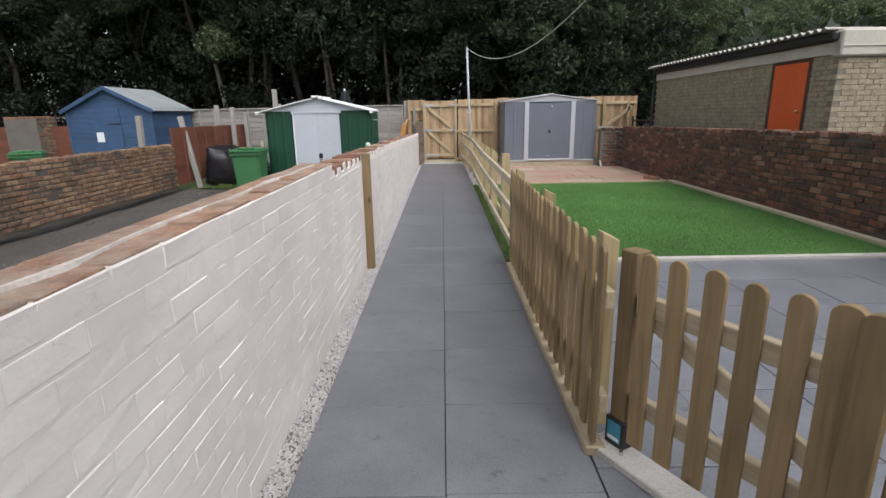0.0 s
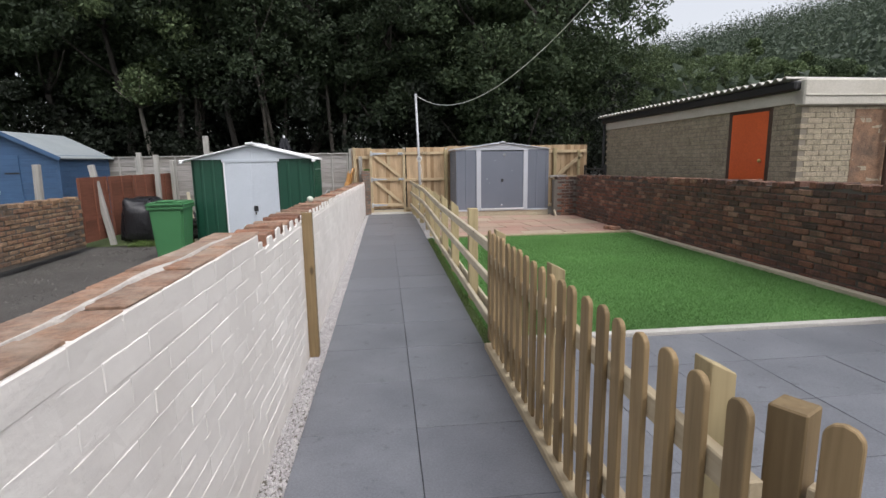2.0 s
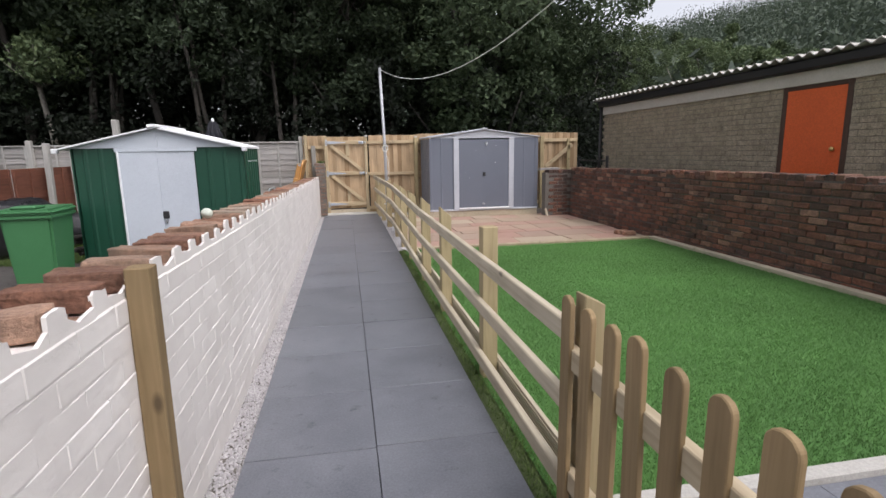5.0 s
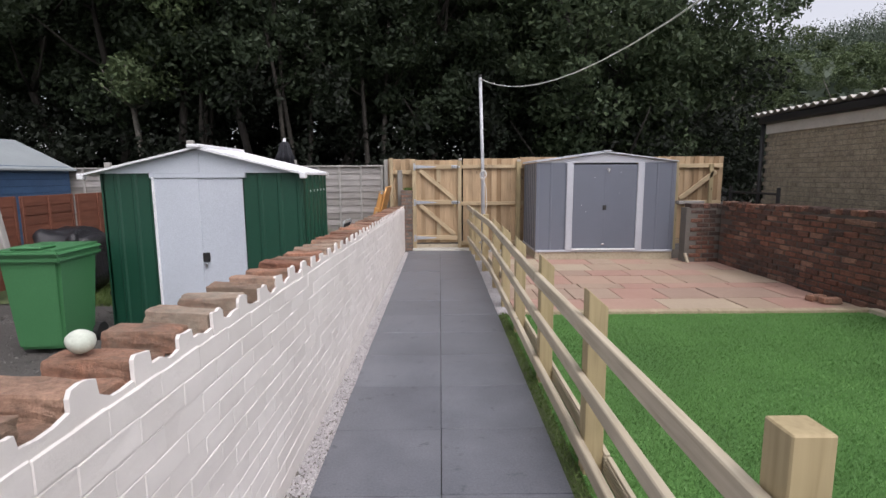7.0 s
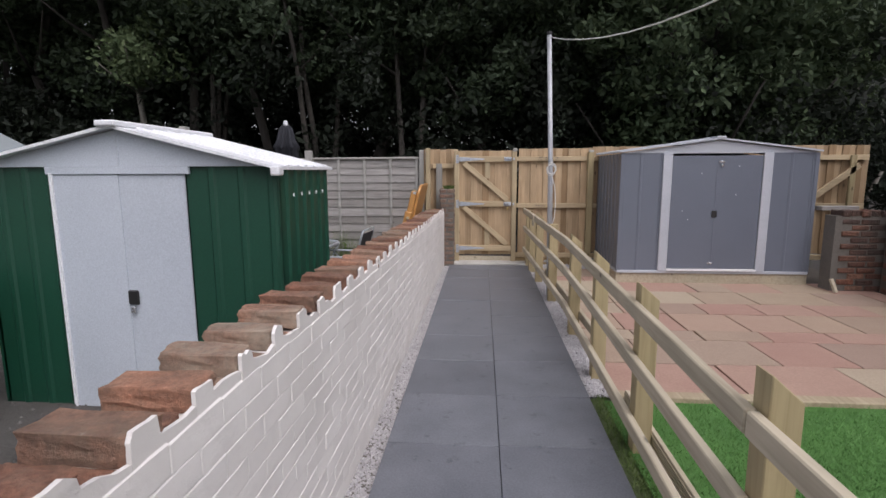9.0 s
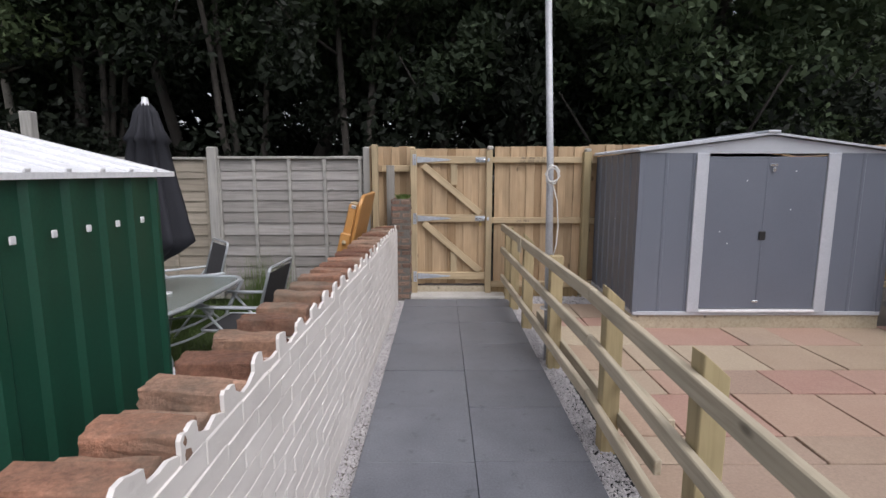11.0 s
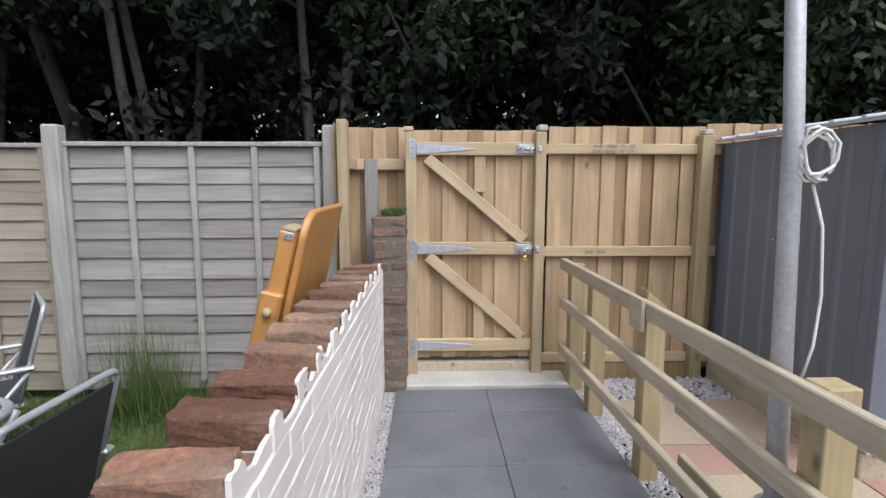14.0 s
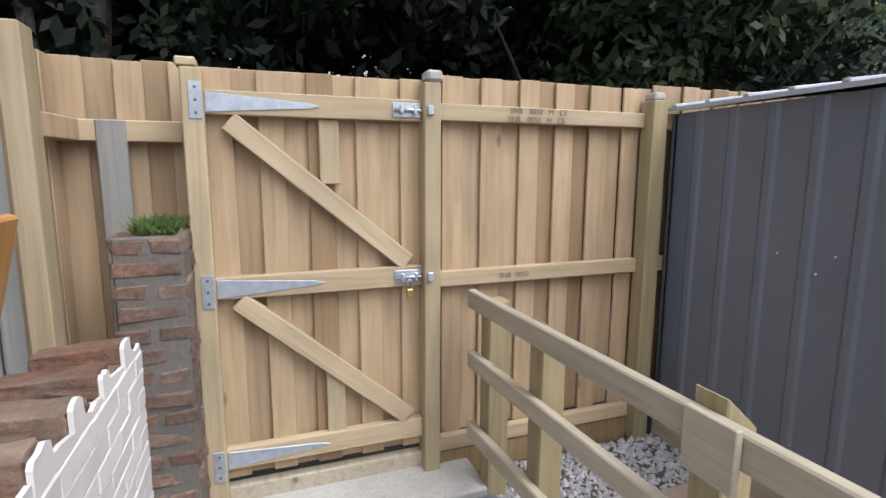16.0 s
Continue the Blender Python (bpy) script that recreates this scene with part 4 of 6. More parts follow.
PANELS = [(-1.12, grey_wood, 1.70), (-2.95, tan_grey_wood, 1.69), (-4.78, grey_wood, 1.68), (-6.61, grey_wood, 1.68), (-8.44, grey_wood, 1.66)]
for i, (x, mt, top) in enumerate(PANELS):
    panel_fence(x, mt, "silvered grey overlap fence panel with vertical battens" if mt is grey_wood else "tan weathered overlap fence panel with vertical battens", top, 40 + i)
for x, h in ((-1.06, 1.83), (-2.90, 1.83), (-4.73, 1.80), (-6.56, 1.8), (-8.39, 1.8)):
    p = part("fence_post", box(-0.055, 0.055, -0.05, 0.05, 0, h, 0.012), grey_wood_z)
    p.matrix_basis = pose(x, 13.70, -0.02, 0, 0.4, 0)
    tagged(p, "square weathered fence post between silvered panels", "fence post", "fence posts")

# red-brown side fence of the neighbour
side = thing("red_fence", label="low red-brown stained panel fence beyond the soil yard", category="fence")
for i in range(4):
    y0 = 9.35 + i * 1.1
    for q in range(9):
        part("board", beam((-5.78, y0 + 0.04, 0.08 + q * 0.135), (-5.78, y0 + 1.07, 0.085 + q * 0.135), 0.014, 0.148, 0.002), red_wood, side)
    for q in range(3):
        part("batten", box(-5.77, -5.745, y0 + 0.05 + q * 0.48, y0 + 0.09 + q * 0.48, 0.03, 1.23, 0.003), red_wood, side)
for y, h, lean in ((8.7, 1.62, 2), (10.1, 1.62, -9), (12.4, 1.82, 1), (13.4, 1.7, 0)):
    p = part("concrete_post", box(-0.05, 0.05, -0.05, 0.05, 0, h, 0.01), grey_wood_z)
    p.matrix_basis = pose(-6.06 if y < 9 else -5.62, y, -0.13, 0, lean, 0)
    tagged(p, "leaning pale grey fence post beside the red fence", "fence post", "leaning posts")
tall = part("tall_post", box(-0.06, 0.06, -0.06, 0.06, 0, 2.17, 0.012), grey_wood_z)
tall.matrix_basis = pose(-4.7, 13.3, 0)
tagged(tall, "tall weathered timber post behind the green shed", "post")
far_red = thing("far_red_fence", label="red-brown panel fence in the distance", category="fence")
for i in range(3):
    for q in range(9):
        part("board", box(-13.2 + i * 1.5, -11.75 + i * 1.5, 11.5, 11.515, -0.16 + q * 0.16, 0.01 + q * 0.16, 0.002), red_wood, far_red)


# ---- post and rail fence ----
def line_rise(y):
    """How far the rails climb along the run."""
    return 0.0 if y < 7 else 0.0191 * (y - 7) if y < 10.4 else 0.065 + 0.0095 * (y - 10.4)


def line_x(y):
    """The path side of the rail fence, which closes in on the path towards the gate."""
    return 0.668 - 0.038 * max(0.0, y - 10.4)


rails = thing("rail_fence", label="weathered pine post-and-rail fence along the path", category="fence")
POSTS = [(3.02, 0.86, 1), (4.36, 0.96, 0), (5.78, 0.94, 1), (6.95, 0.93, 1), (8.15, 0.92, 1), (9.2, 0.92, 1), (10.22, 0.92, 1), (11.45, 0.88, 0), (12.5, 0.93, 1), (13.22, 0.90, 1), (13.62, 0.87, 0)]
for y, h, slanted in POSTS:
    x = line_x(y) + 0.04
    bm = box(x, x + 0.095, y - 0.047, y + 0.047, -0.04, h, 0.004)
    if slanted:
        for v in bm.verts:
            if v.co.z > h - 0.02:
                v.co.z -= 0.085 * (v.co.x - x) / 0.095
    part("post", bm, post_wood, rails)
for a, b in ((2.96, 6.95), (6.96, 10.38), (10.39, 13.72)):
    for z, t in ((0.762, 0.082), (0.485, 0.075), (0.148, 0.075)):
        part("rail", beam((line_x(a) + 0.019, a, z + line_rise(a)), (line_x(b) + 0.019, b, z + line_rise(b)), 0.038, t, 0.005), rail_wood, rails)
o = part("splice_plate", box(-0.020, 0.0, -0.07, 0.07, -0.15, 0.0, 0.003), rail_wood, rails)
o.matrix_basis = pose(line_x(12.45) - 0.001, 12.45, 0.90)
for a, b, z in ((9.6, 12.35, 0.42), (9.7, 12.3, 0.17)):
    part("inner_rail", beam((line_x(a) + 0.155, a, z), (line_x(b) + 0.155, b, z), 0.036, 0.08, 0.005), rail_wood, rails)
for a, b in ((3.2, 5.7), (5.72, 8.65)):
    bm = beam((line_x(a) + 0.155, a, 0.055), (line_x(b) + 0.155, b, 0.055), 0.026, 0.12, 0.003)
    board = part("deck_board", bm, rail_wood, rails, "grooved decking board edging the turf")
    for q in range(5):
        part("ridge", beam((line_x(a) + 0.139, a, 0.015 + q * 0.02), (line_x(b) + 0.139, b, 0.015 + q * 0.02), 0.008, 0.011, 0.002), rail_wood, board)


# ---- picket fence and angled picket gate ----
def picket(w, h, t=0.019):
    pts = [(-w / 2, 0), (w / 2, 0), (w / 2, h - 0.035)]
    pts += [(w / 2 * math.cos(a), h - 0.035 + 0.035 * math.sin(a)) for a in (radians(d) for d in (25, 55, 90, 125, 155))]
    pts += [(-w / 2, h - 0.035)]
    bm = prism(pts, t, 0.003)
    me = bpy.data.meshes.new("picket")
    bm.to_mesh(me)
    bm.free()
    me.materials.append(picket_wood)
    return me


pales = [picket(0.072 + 0.002 * i, 0.865 + 0.004 * i) for i in range(4)]
gate_pales = [picket(0.072 + 0.002 * i, 0.82 + 0.004 * i) for i in range(3)]
rp = random.Random(51)
pickets = thing("picket_fence", label="low brown picket fence with round-topped pales beside the path", category="fence")
n = 20
for i in range(n):
    y = 0.110 + i * 0.149
    ob = shared("pale", rp.choice(pales), picket_wood, pickets)
    ob.matrix_basis = pose(0.625 + 0.0006 * i, y, 0.05 + rp.uniform(-0.006, 0.006), 0, rp.uniform(-0.8, 0.8), -90 + rp.uniform(-1.5, 1.5))
for z in (0.24, 0.70):
    part("rail", box(0.646, 0.683, 0.08, 3.0, z - 0.04, z + 0.04, 0.004), picket_rail, pickets)
part("sole_plate", box(0.60, 0.685, 0.07, 2.92, -0.005, 0.04, 0.005), picket_rail, pickets)
for y in (0.33, 1.62, 2.93):
    bm = box(0.685, 0.76, y - 0.037, y + 0.037, 0, 0.93, 0.004)
    for v in bm.verts:
        if v.co.z > 0.9:
            v.co.z -= 0.5 * (v.co.x - 0.685)
    part("post", bm, post_wood, pickets)

rail_brace = timber("brown_picket_brace", (0.30, 0.24, 0.155), (0.46, 0.39, 0.28), "x", vary=0.1)
wicket = thing("picket_gate", (0.7385, 0.0955, 0), -61.0, "brown picket gate with cross brace standing at an angle", "gate")
part("gate_post", box(-0.04, 0.04, -0.01, 0.07, 0.02, 0.90, 0.004), picket_wood, wicket)
wide_pale = picket(0.088, 0.83, 0.03)
for i in range(6):
    ob = shared("pale", gate_pales[i % 3] if i < 5 else wide_pale, picket_wood, wicket)
    ob.matrix_basis = pose(0.105 + i * 0.131, -0.028 if i < 5 else -0.042, 0.095 + rp.uniform(-0.004, 0.004), 0, rp.uniform(-0.6, 0.6), 0)
for z in (0.27, 0.70):
    part("rail", box(0.05, 0.88, -0.008, 0.03, z - 0.04, z + 0.04, 0.004), rail_brace, wicket)
o = part("brace", box(0, 0.80, -0.015, 0.015, -0.037, 0.037, 0.004), rail_brace, wicket)
o.matrix_basis = pose(0.10, 0.012, 0.66, 0, math.degrees(math.atan2(0.35, 0.85)), 0)
shared("end_pale", wide_pale, picket_wood, wicket).matrix_basis = pose(0.832, -0.062, 0.10)
part("end_post", box(0.885, 0.975, 0.0, 0.09, 0.0, 0.99, 0.006), picket_wood, wicket)
part("sole_plate", box(-0.10, 1.3, -0.09, 0.05, -0.005, 0.035, 0.006), concrete, wicket)
shoe = part("post_shoe", box(-0.05, 0.05, -0.022, 0.082, 0.036, 0.165, 0.004), black_iron, wicket, "black steel post shoe")
part("label", box(-0.036, 0.036, -0.0245, -0.0225, 0.06, 0.15, 0.0005), sticker_blue, shoe, "blue product sticker")
part("label_bar", box(-0.03, 0.03, -0.0262, -0.0248, 0.066, 0.082, 0.0003), sticker_white, shoe)
for x in (-0.062, 0.062):
    part("bolt", tube([(x, -0.04, 0.034), (x, -0.04, 0.052)], 0.009, 6), chrome, shoe)


# ---- metal sheds ----
def ribbed(a, b, z0, z1, depth, pitch=0.15, rib=0.025, out=(0, -1)):
    """A sheet-steel wall from a to b in plan, with upright ribs."""
    bm = bmesh.new()
    a, b, o = Vector(a), Vector(b), Vector(out)
    ln = (b - a).length
    s, line = 0.0, []
    while s < ln - 1e-6:
        line += [(s, 0), (min(ln, s + pitch - 2 * rib), 0), (min(ln, s + pitch - 1.5 * rib), depth), (min(ln, s + pitch - 0.5 * rib), depth)]
        s += pitch
    line.append((ln, 0))
    d = (b - a) / ln
    pts = [a + d * u + o * w for u, w in line]
    back = [p - o * 0.02 for p in pts]
    vs = [[bm.verts.new((*p, z)) for p in pts] for z in (z0, z1)] + [[bm.verts.new((*p, z)) for p in back] for z in (z0, z1)]
    for i in range(len(pts) - 1):
        bm.faces.new((vs[0][i], vs[0][i + 1], vs[1][i + 1], vs[1][i]))
        bm.faces.new((vs[2][i + 1], vs[2][i], vs[3][i], vs[3][i + 1]))
        bm.faces.new((vs[1][i], vs[1][i + 1], vs[3][i + 1], vs[3][i]))
    bmesh.ops.remove_doubles(bm, verts=bm.verts, dist=1e-5)
    return bm


def roof_sheet(x0, x1, xp, y0, y1, ze, zp, t=0.03):
    """A shallow two-sided roof with its ridge at xp."""
    bm = bmesh.new()
    for xa, xb, za, zb in ((x0, xp, ze, zp), (xp, x1, zp, ze)):
        joined(bm, beam_plate(xa, xb, y0, y1, za, zb, t))
    return bm


def roof_ribs(roof, mat, x0, x1, xp, y0, y1, ze, zp, t, pitch):
    """The raised seams of a sheet roof, each a part of it."""
    for xa, xb, za, zb in ((x0, xp, ze, zp), (xp, x1, zp, ze)):
        q = y0 + 0.2
        while q < y1 - 0.05:
            part("rib", beam((xa, q, za + t / 2 + 0.006), (xb, q, zb + t / 2 + 0.006), 0.03, 0.016, 0.004), mat, roof)
            q += pitch


def beam_plate(xa, xb, y0, y1, za, zb, t):
    bm = bmesh.new()
    v = [bm.verts.new(p) for p in ((xa, y0, za - t / 2), (xb, y0, zb - t / 2), (xb, y1, zb - t / 2), (xa, y1, za - t / 2),
                                   (xa, y0, za + t / 2), (xb, y0, zb + t / 2), (xb, y1, zb + t / 2), (xa, y1, za + t / 2))]
    for f in ((3, 2, 1, 0), (4, 5, 6, 7), (0, 1, 5, 4), (1, 2, 6, 5), (2, 3, 7, 6), (3, 0, 4, 7)):
        bm.faces.new([v[i] for i in f])
    bmesh.ops.recalc_face_normals(bm, faces=bm.faces)
    return bm


def grey_shed():
    s = thing("grey_shed", (1.70, 12.4, 0), 0, "slate-blue metal shed with pale trim and closed door", "shed")
    W, D, z0, z1, zp = 2.40, 1.39, 0.16, 1.70, 1.86
    part("base", box(-0.02, W + 0.02, 0.0, D, -0.02, 0.135, 0.006), rail_wood, s, "timber base frame")
    part("floor_frame", box(-0.012, W + 0.012, -0.02, D, 0.136, 0.172, 0.003), light_steel, s, "pale metal floor frame")
    part("front_wall", ribbed((0, 0), (0.52, 0), z0, z1, 0.007, 0.26, 0.02), grey_steel, s)
    part("front_wall", ribbed((1.86, 0), (W, 0), z0, z1, 0.007, 0.26, 0.02), grey_steel, s)
    part("side_wall", ribbed((0, D), (0, 0), z0, z1, 0.010, 0.19, 0.03, (-1, 0)), grey_steel, s)
    part("side_wall", ribbed((W, 0), (W, D), z0, z1, 0.014, 0.19, 0.035, (1, 0)), grey_steel, s)
    part("back_wall", ribbed((W, D), (0, D), z0, z1, 0.012, 0.19, 0.03, (0, 1)), grey_steel, s)
    part("corner_trim", box(-0.02, 0.03, -0.016, 0.03, z0, z1, 0.003), grey_steel, s)
    part("corner_trim", box(W - 0.03, W + 0.02, -0.016, 0.03, z0, z1, 0.003), grey_steel, s)
    for x in (0.51, 1.745):
        part("door_trim", box(x, x + 0.115, -0.03, -0.002, z0 + 0.01, z1, 0.004), light_steel, s, "pale upright trim")
    door = part("door", box(0.63, 1.74, -0.018, 0.006, z0 + 0.045, z1 - 0.035, 0.003), grey_steel, s)
    part("seam", box(1.18, 1.192, -0.0215, -0.018, z0 + 0.05, z1 - 0.04, 0.001), grey_steel, door)
    part("handle", box(1.15, 1.215, -0.034, -0.019, 0.88, 0.965, 0.006), black_iron, door, "black recessed handle")
    part("hasp", box(1.20, 1.27, -0.03, -0.019, 1.575, 1.60, 0.003), chrome, door)
    part("padlock", box(1.225, 1.255, -0.04, -0.024, 1.525, 1.565, 0.005), chrome, door)
    part("tab", box(1.14, 1.2, -0.028, -0.019, 0.265, 0.285, 0.003), chrome, door)
    part("sill_strip", box(0.62, 1.75, -0.045, -0.004, 0.172, 0.198, 0.003), white_gloss, s, "bright threshold strip")
    part("gable", prism([(0, z1 - 0.005), (W, z1 - 0.005), (W, z1 + 0.005), (W / 2, zp), (0, z1 + 0.005)], 0.02, 0.002), light_steel, s, "pale metal gable")
    part("gable_back", prism([(0, z1 - 0.005), (W, z1 - 0.005), (W / 2, zp)], 0.02, 0.002), light_steel, s).matrix_basis = pose(0, D - 0.02, 0)
    size = (-0.04, W + 0.04, W / 2, -0.04, D + 0.03, z1 + 0.02, zp + 0.02, 0.02)
    roof_ribs(part("roof", roof_sheet(*size), light_steel, s, "pale grey sheet roof"), light_steel, *size, 0.2)
    part("ridge_cap", box(W / 2 - 0.06, W / 2 + 0.06, -0.05, D + 0.03, zp + 0.022, zp + 0.048, 0.006), light_steel, s)
    for q in range(5):
        x, z = rp.uniform(0.7, 1.7), rp.uniform(0.3, 1.6)
        part("screw", box(x - 0.005, x + 0.005, -0.0215, -0.018, z - 0.005, z + 0.005, 0.001), white_gloss, door)
    for q in range(3):
        y, z = rp.uniform(0.1, 1.25), rp.uniform(0.85, 1.25)
        part("screw", box(-0.018, -0.0135, y - 0.004, y + 0.004, z - 0.004, z + 0.004, 0.001), white_gloss, s)


grey_shed()


def green_shed():
    s = thing("green_shed", (-3.49, 8.74, 0), 0, "dark green metal shed with white sliding doors and white roof", "shed")
    W, D, z0, z1, zp = 2.08, 0.98, -0.16, 1.525, 1.765
    xp = 1.02
    part("front_wall", ribbed((0, 0), (0.53, 0), z0, z1, 0.012, 0.18, 0.03), green_steel, s)
    part("front_wall", ribbed((1.46, 0), (W, 0), z0, z1, 0.012, 0.20, 0.03), green_steel, s)
    part("side_wall", ribbed((0, D), (0, 0), z0, z1, 0.016, 0.17, 0.04, (-1, 0)), green_steel, s)
    part("side_wall", ribbed((W, 0), (W, D), z0, z1, 0.016, 0.17, 0.04, (1, 0)), green_steel, s)
    part("back_wall", ribbed((W, D), (0, D), z0, z1, 0.012, 0.18, 0.03, (0, 1)), green_steel, s)
    part("door_header", box(0.50, 1.49, -0.03, 0.0, z1 - 0.05, z1, 0.004), pale_steel, s)
    for x0, x1, y in ((0.54, 1.0, -0.02), (1.0, 1.45, -0.014)):
        d = part("door", box(x0, x1, y, y + 0.02, z0 + 0.01, z1 - 0.05, 0.004), pale_steel, s, "dull white sheet-steel door")
        if x0 > 0.9:
            part("handle", box(x0 + 0.0, x0 + 0.075, y - 0.022, y - 0.002, 0.60, 0.70, 0.008), black_iron, d, "black plastic handle")
            part("padlock", box(x0 + 0.02, x0 + 0.05, y - 0.03, y - 0.008, 0.54, 0.59, 0.005), chrome, d)
    part("door_edge", box(0.525, 0.548, -0.035, 0.0, z0, z1 - 0.04, 0.003), white_gloss, s, "white door edge strip")
    part("gable", prism([(-0.05, z1), (W + 0.02, z1), (xp, zp)], 0.02, 0.002), pale_steel, s, "white ribbed gable").matrix_basis = pose(0, -0.028, 0)
    part("gable_seam", box(xp - 0.008, xp + 0.008, -0.034, -0.026, z1 + 0.01, zp - 0.04, 0.002), pale_steel, s)
    part("gable_back", prism([(0, z1), (W, z1), (xp, zp)], 0.02, 0.002), pale_steel, s).matrix_basis = pose(0, D - 0.02, 0)
    size = (-0.14, W + 0.03, xp, -0.10, D + 0.12, z1 - 0.012, zp + 0.015, 0.02)
    roof_ribs(part("roof", roof_sheet(*size), white_gloss, s, "white corrugated sheet roof"), white_gloss, *size, 0.17)
    part("ridge_cap", box(xp - 0.07, xp + 0.07, -0.13, D + 0.1, zp + 0.01, zp + 0.05, 0.01), white_gloss, s)
    for x in (-0.15, W + 0.02):
        part("gutter_end", box(x - 0.03, x + 0.03, -0.12, -0.04, z1 - 0.06, z1, 0.008), white_gloss, s)
    for i in range(5):
        y = 0.2 + 0.16 * i
        part("screw", box(W + 0.016, W + 0.022, y - 0.012, y + 0.012, 1.32, 1.345, 0.003), white_gloss, s)


green_shed()


def blue_shed():
    s = thing("blue_shed", (-9.37, 11.5, -0.1), 0, "blue painted timber shed with grey felt roof", "shed")
    W, D, z1, zp = 2.1, 2.1, 1.76, 2.28
    z = 0.0
    while z < z1 - 0.01:
        part("board", box(0, W, -0.014 + 0.0, 0.01, z, z + 0.118, 0.004), blue_wood, s)
        part("board", box(W - 0.01, W + 0.014, 0.0, D, z, z + 0.118, 0.004), blue_wood, s)
        part("board", box(-0.014, 0.01, 0.0, D, z, z + 0.118, 0.004), blue_wood, s)
        z += 0.12
    part("gable", prism([(0, z1), (W, z1), (W / 2, zp)], 0.02, 0.003), blue_wood, s)
    part("back_wall", prism([(0, 0), (W, 0), (W, z1), (W / 2, zp), (0, z1)], 0.02, 0.003), blue_wood, s).matrix_basis = pose(0, D - 0.02, 0)
    d = part("door", box(0.62, 1.32, -0.045, -0.016, 0.05, 1.80, 0.006), blue_wood, s, "blue boarded door")
    part("notice", box(0.68, 0.86, -0.05, -0.0465, 0.98, 1.22, 0.001), sticker_white, d, "white paper notice")
    for zz in (0.4, 1.4):
        part("hinge", box(1.02, 1.32, -0.051, -0.046, zz, zz + 0.035, 0.001), black_iron, d)
    for x in (0.0, W):
        part("corner_post", box(x - 0.03, x + 0.03, -0.03, 0.03, 0, z1, 0.004), blue_wood, s)
    part("roof", roof_sheet(-0.10, W + 0.10, W / 2, -0.1, D + 0.1, z1 - 0.03, zp + 0.03, 0.03), felt, s, "grey felt roof")
    for xa, xb, za, zb in ((-0.11, W / 2, z1 - 0.05, zp + 0.01), (W + 0.11, W / 2, z1 - 0.05, zp + 0.01)):
        part("bargeboard", beam((xa, -0.115, za), (xb, -0.115, zb), 0.02, 0.09), blue_wood, s)


blue_shed()


# ---- yard clutter ----
def wheelie_bin(at, turn):
    b = thing("wheelie_bin", at, turn, "green plastic wheelie bin with closed lid", "wheelie bin", "bins")
    bm = box(-0.26, 0.26, -0.30, 0.30, 0.08, 0.93, 0.03, None, 2)
    for v in bm.verts:
        k = 0.80 + 0.20 * (v.co.z - 0.08) / 0.85
        v.co.x *= k
        v.co.y *= k
    part("body", bm, bin_plastic, b)
    part("rim", box(-0.285, 0.285, -0.33, 0.33, 0.90, 0.955, 0.015, None, 2), bin_plastic, b)
    bm = box(-0.295, 0.295, -0.35, 0.34, 0.957, 1.015, 0.022, None, 2)
    for v in bm.verts:
        if v.co.z > 0.99:
            v.co.z += 0.03 * (1 - (v.co.y / 0.35) ** 2)
            v.co.x *= 0.95
    lid = part("lid", bm, bin_plastic, b)
    part("lid_panel", box(-0.12, 0.14, -0.33, -0.10, 1.02, 1.052, 0.012), bin_plastic, lid)
    part("handle_bar", tube([(-0.24, 0.36, 0.95), (0.24, 0.36, 0.95)], 0.016), bin_plastic, b)
    for x in (-0.25, 0.25):
        part("wheel", tube([(x - 0.025, 0.25, 0.1), (x + 0.025, 0.25, 0.1)], 0.1, 16), black_iron, b, "black rubber wheel")
    return b


wheelie_bin((-3.70, 8.2, -0.17), 4)
wheelie_bin((-8.6, 9.0, -0.2), 30)
bm = bmesh.new()
bmesh.ops.create_icosphere(bm, subdivisions=4, radius=0.5)
for v in bm.verts:
    p = v.co.copy()
    fold = 0.05 * noise.noise((p.x * 5, p.y * 5, p.z * 1.2)) + 0.025 * noise.noise(p * 9)
    sq = Vector([math.copysign(abs(c * 2) ** 0.55, c) * 0.5 for c in p])
    v.co = Vector((sq.x * (0.66 - 0.12 * sq.z), sq.y * 0.6, 0.42 + sq.z * 0.84)) + p.normalized() * fold * 1.3
    v.co.z = max(0.0, v.co.z)
bag = part("covered_barbecue", bm, black_plastic, None, "", True)
bag.matrix_basis = pose(-5.15, 10.5, -0.14) @ Matrix.Diagonal((1.25, 1.2, 1.12, 1))
tagged(bag, "bulky object under a crumpled black cover on the soil", "covered object")
bm = bmesh.new()
bmesh.ops.create_icosphere(bm, subdivisions=3, radius=0.4)
for v in bm.verts:
    v.co = Vector((v.co.x * 1.1, v.co.y * 0.7, 0.6 + v.co.z * 0.7)) + 0.04 * noise.noise(v.co * 4) * v.co.normalized()
    v.co.z = max(0.0, v.co.z)
pile = part("covered_pile", bm, black_plastic, None, "", True)
pile.matrix_basis = pose(-4.75, 11.3, -0.40)
tagged(pile, "pile under dark plastic sheeting beside the red fence", "covered pile")
plank = part("leaning_plank", beam((-3.95, 9.9, -0.12), (-4.12, 10.15, 0.9), 0.06, 0.025), rail_wood)
tagged(plank, "loose timber plank leaning beside the shed", "plank")
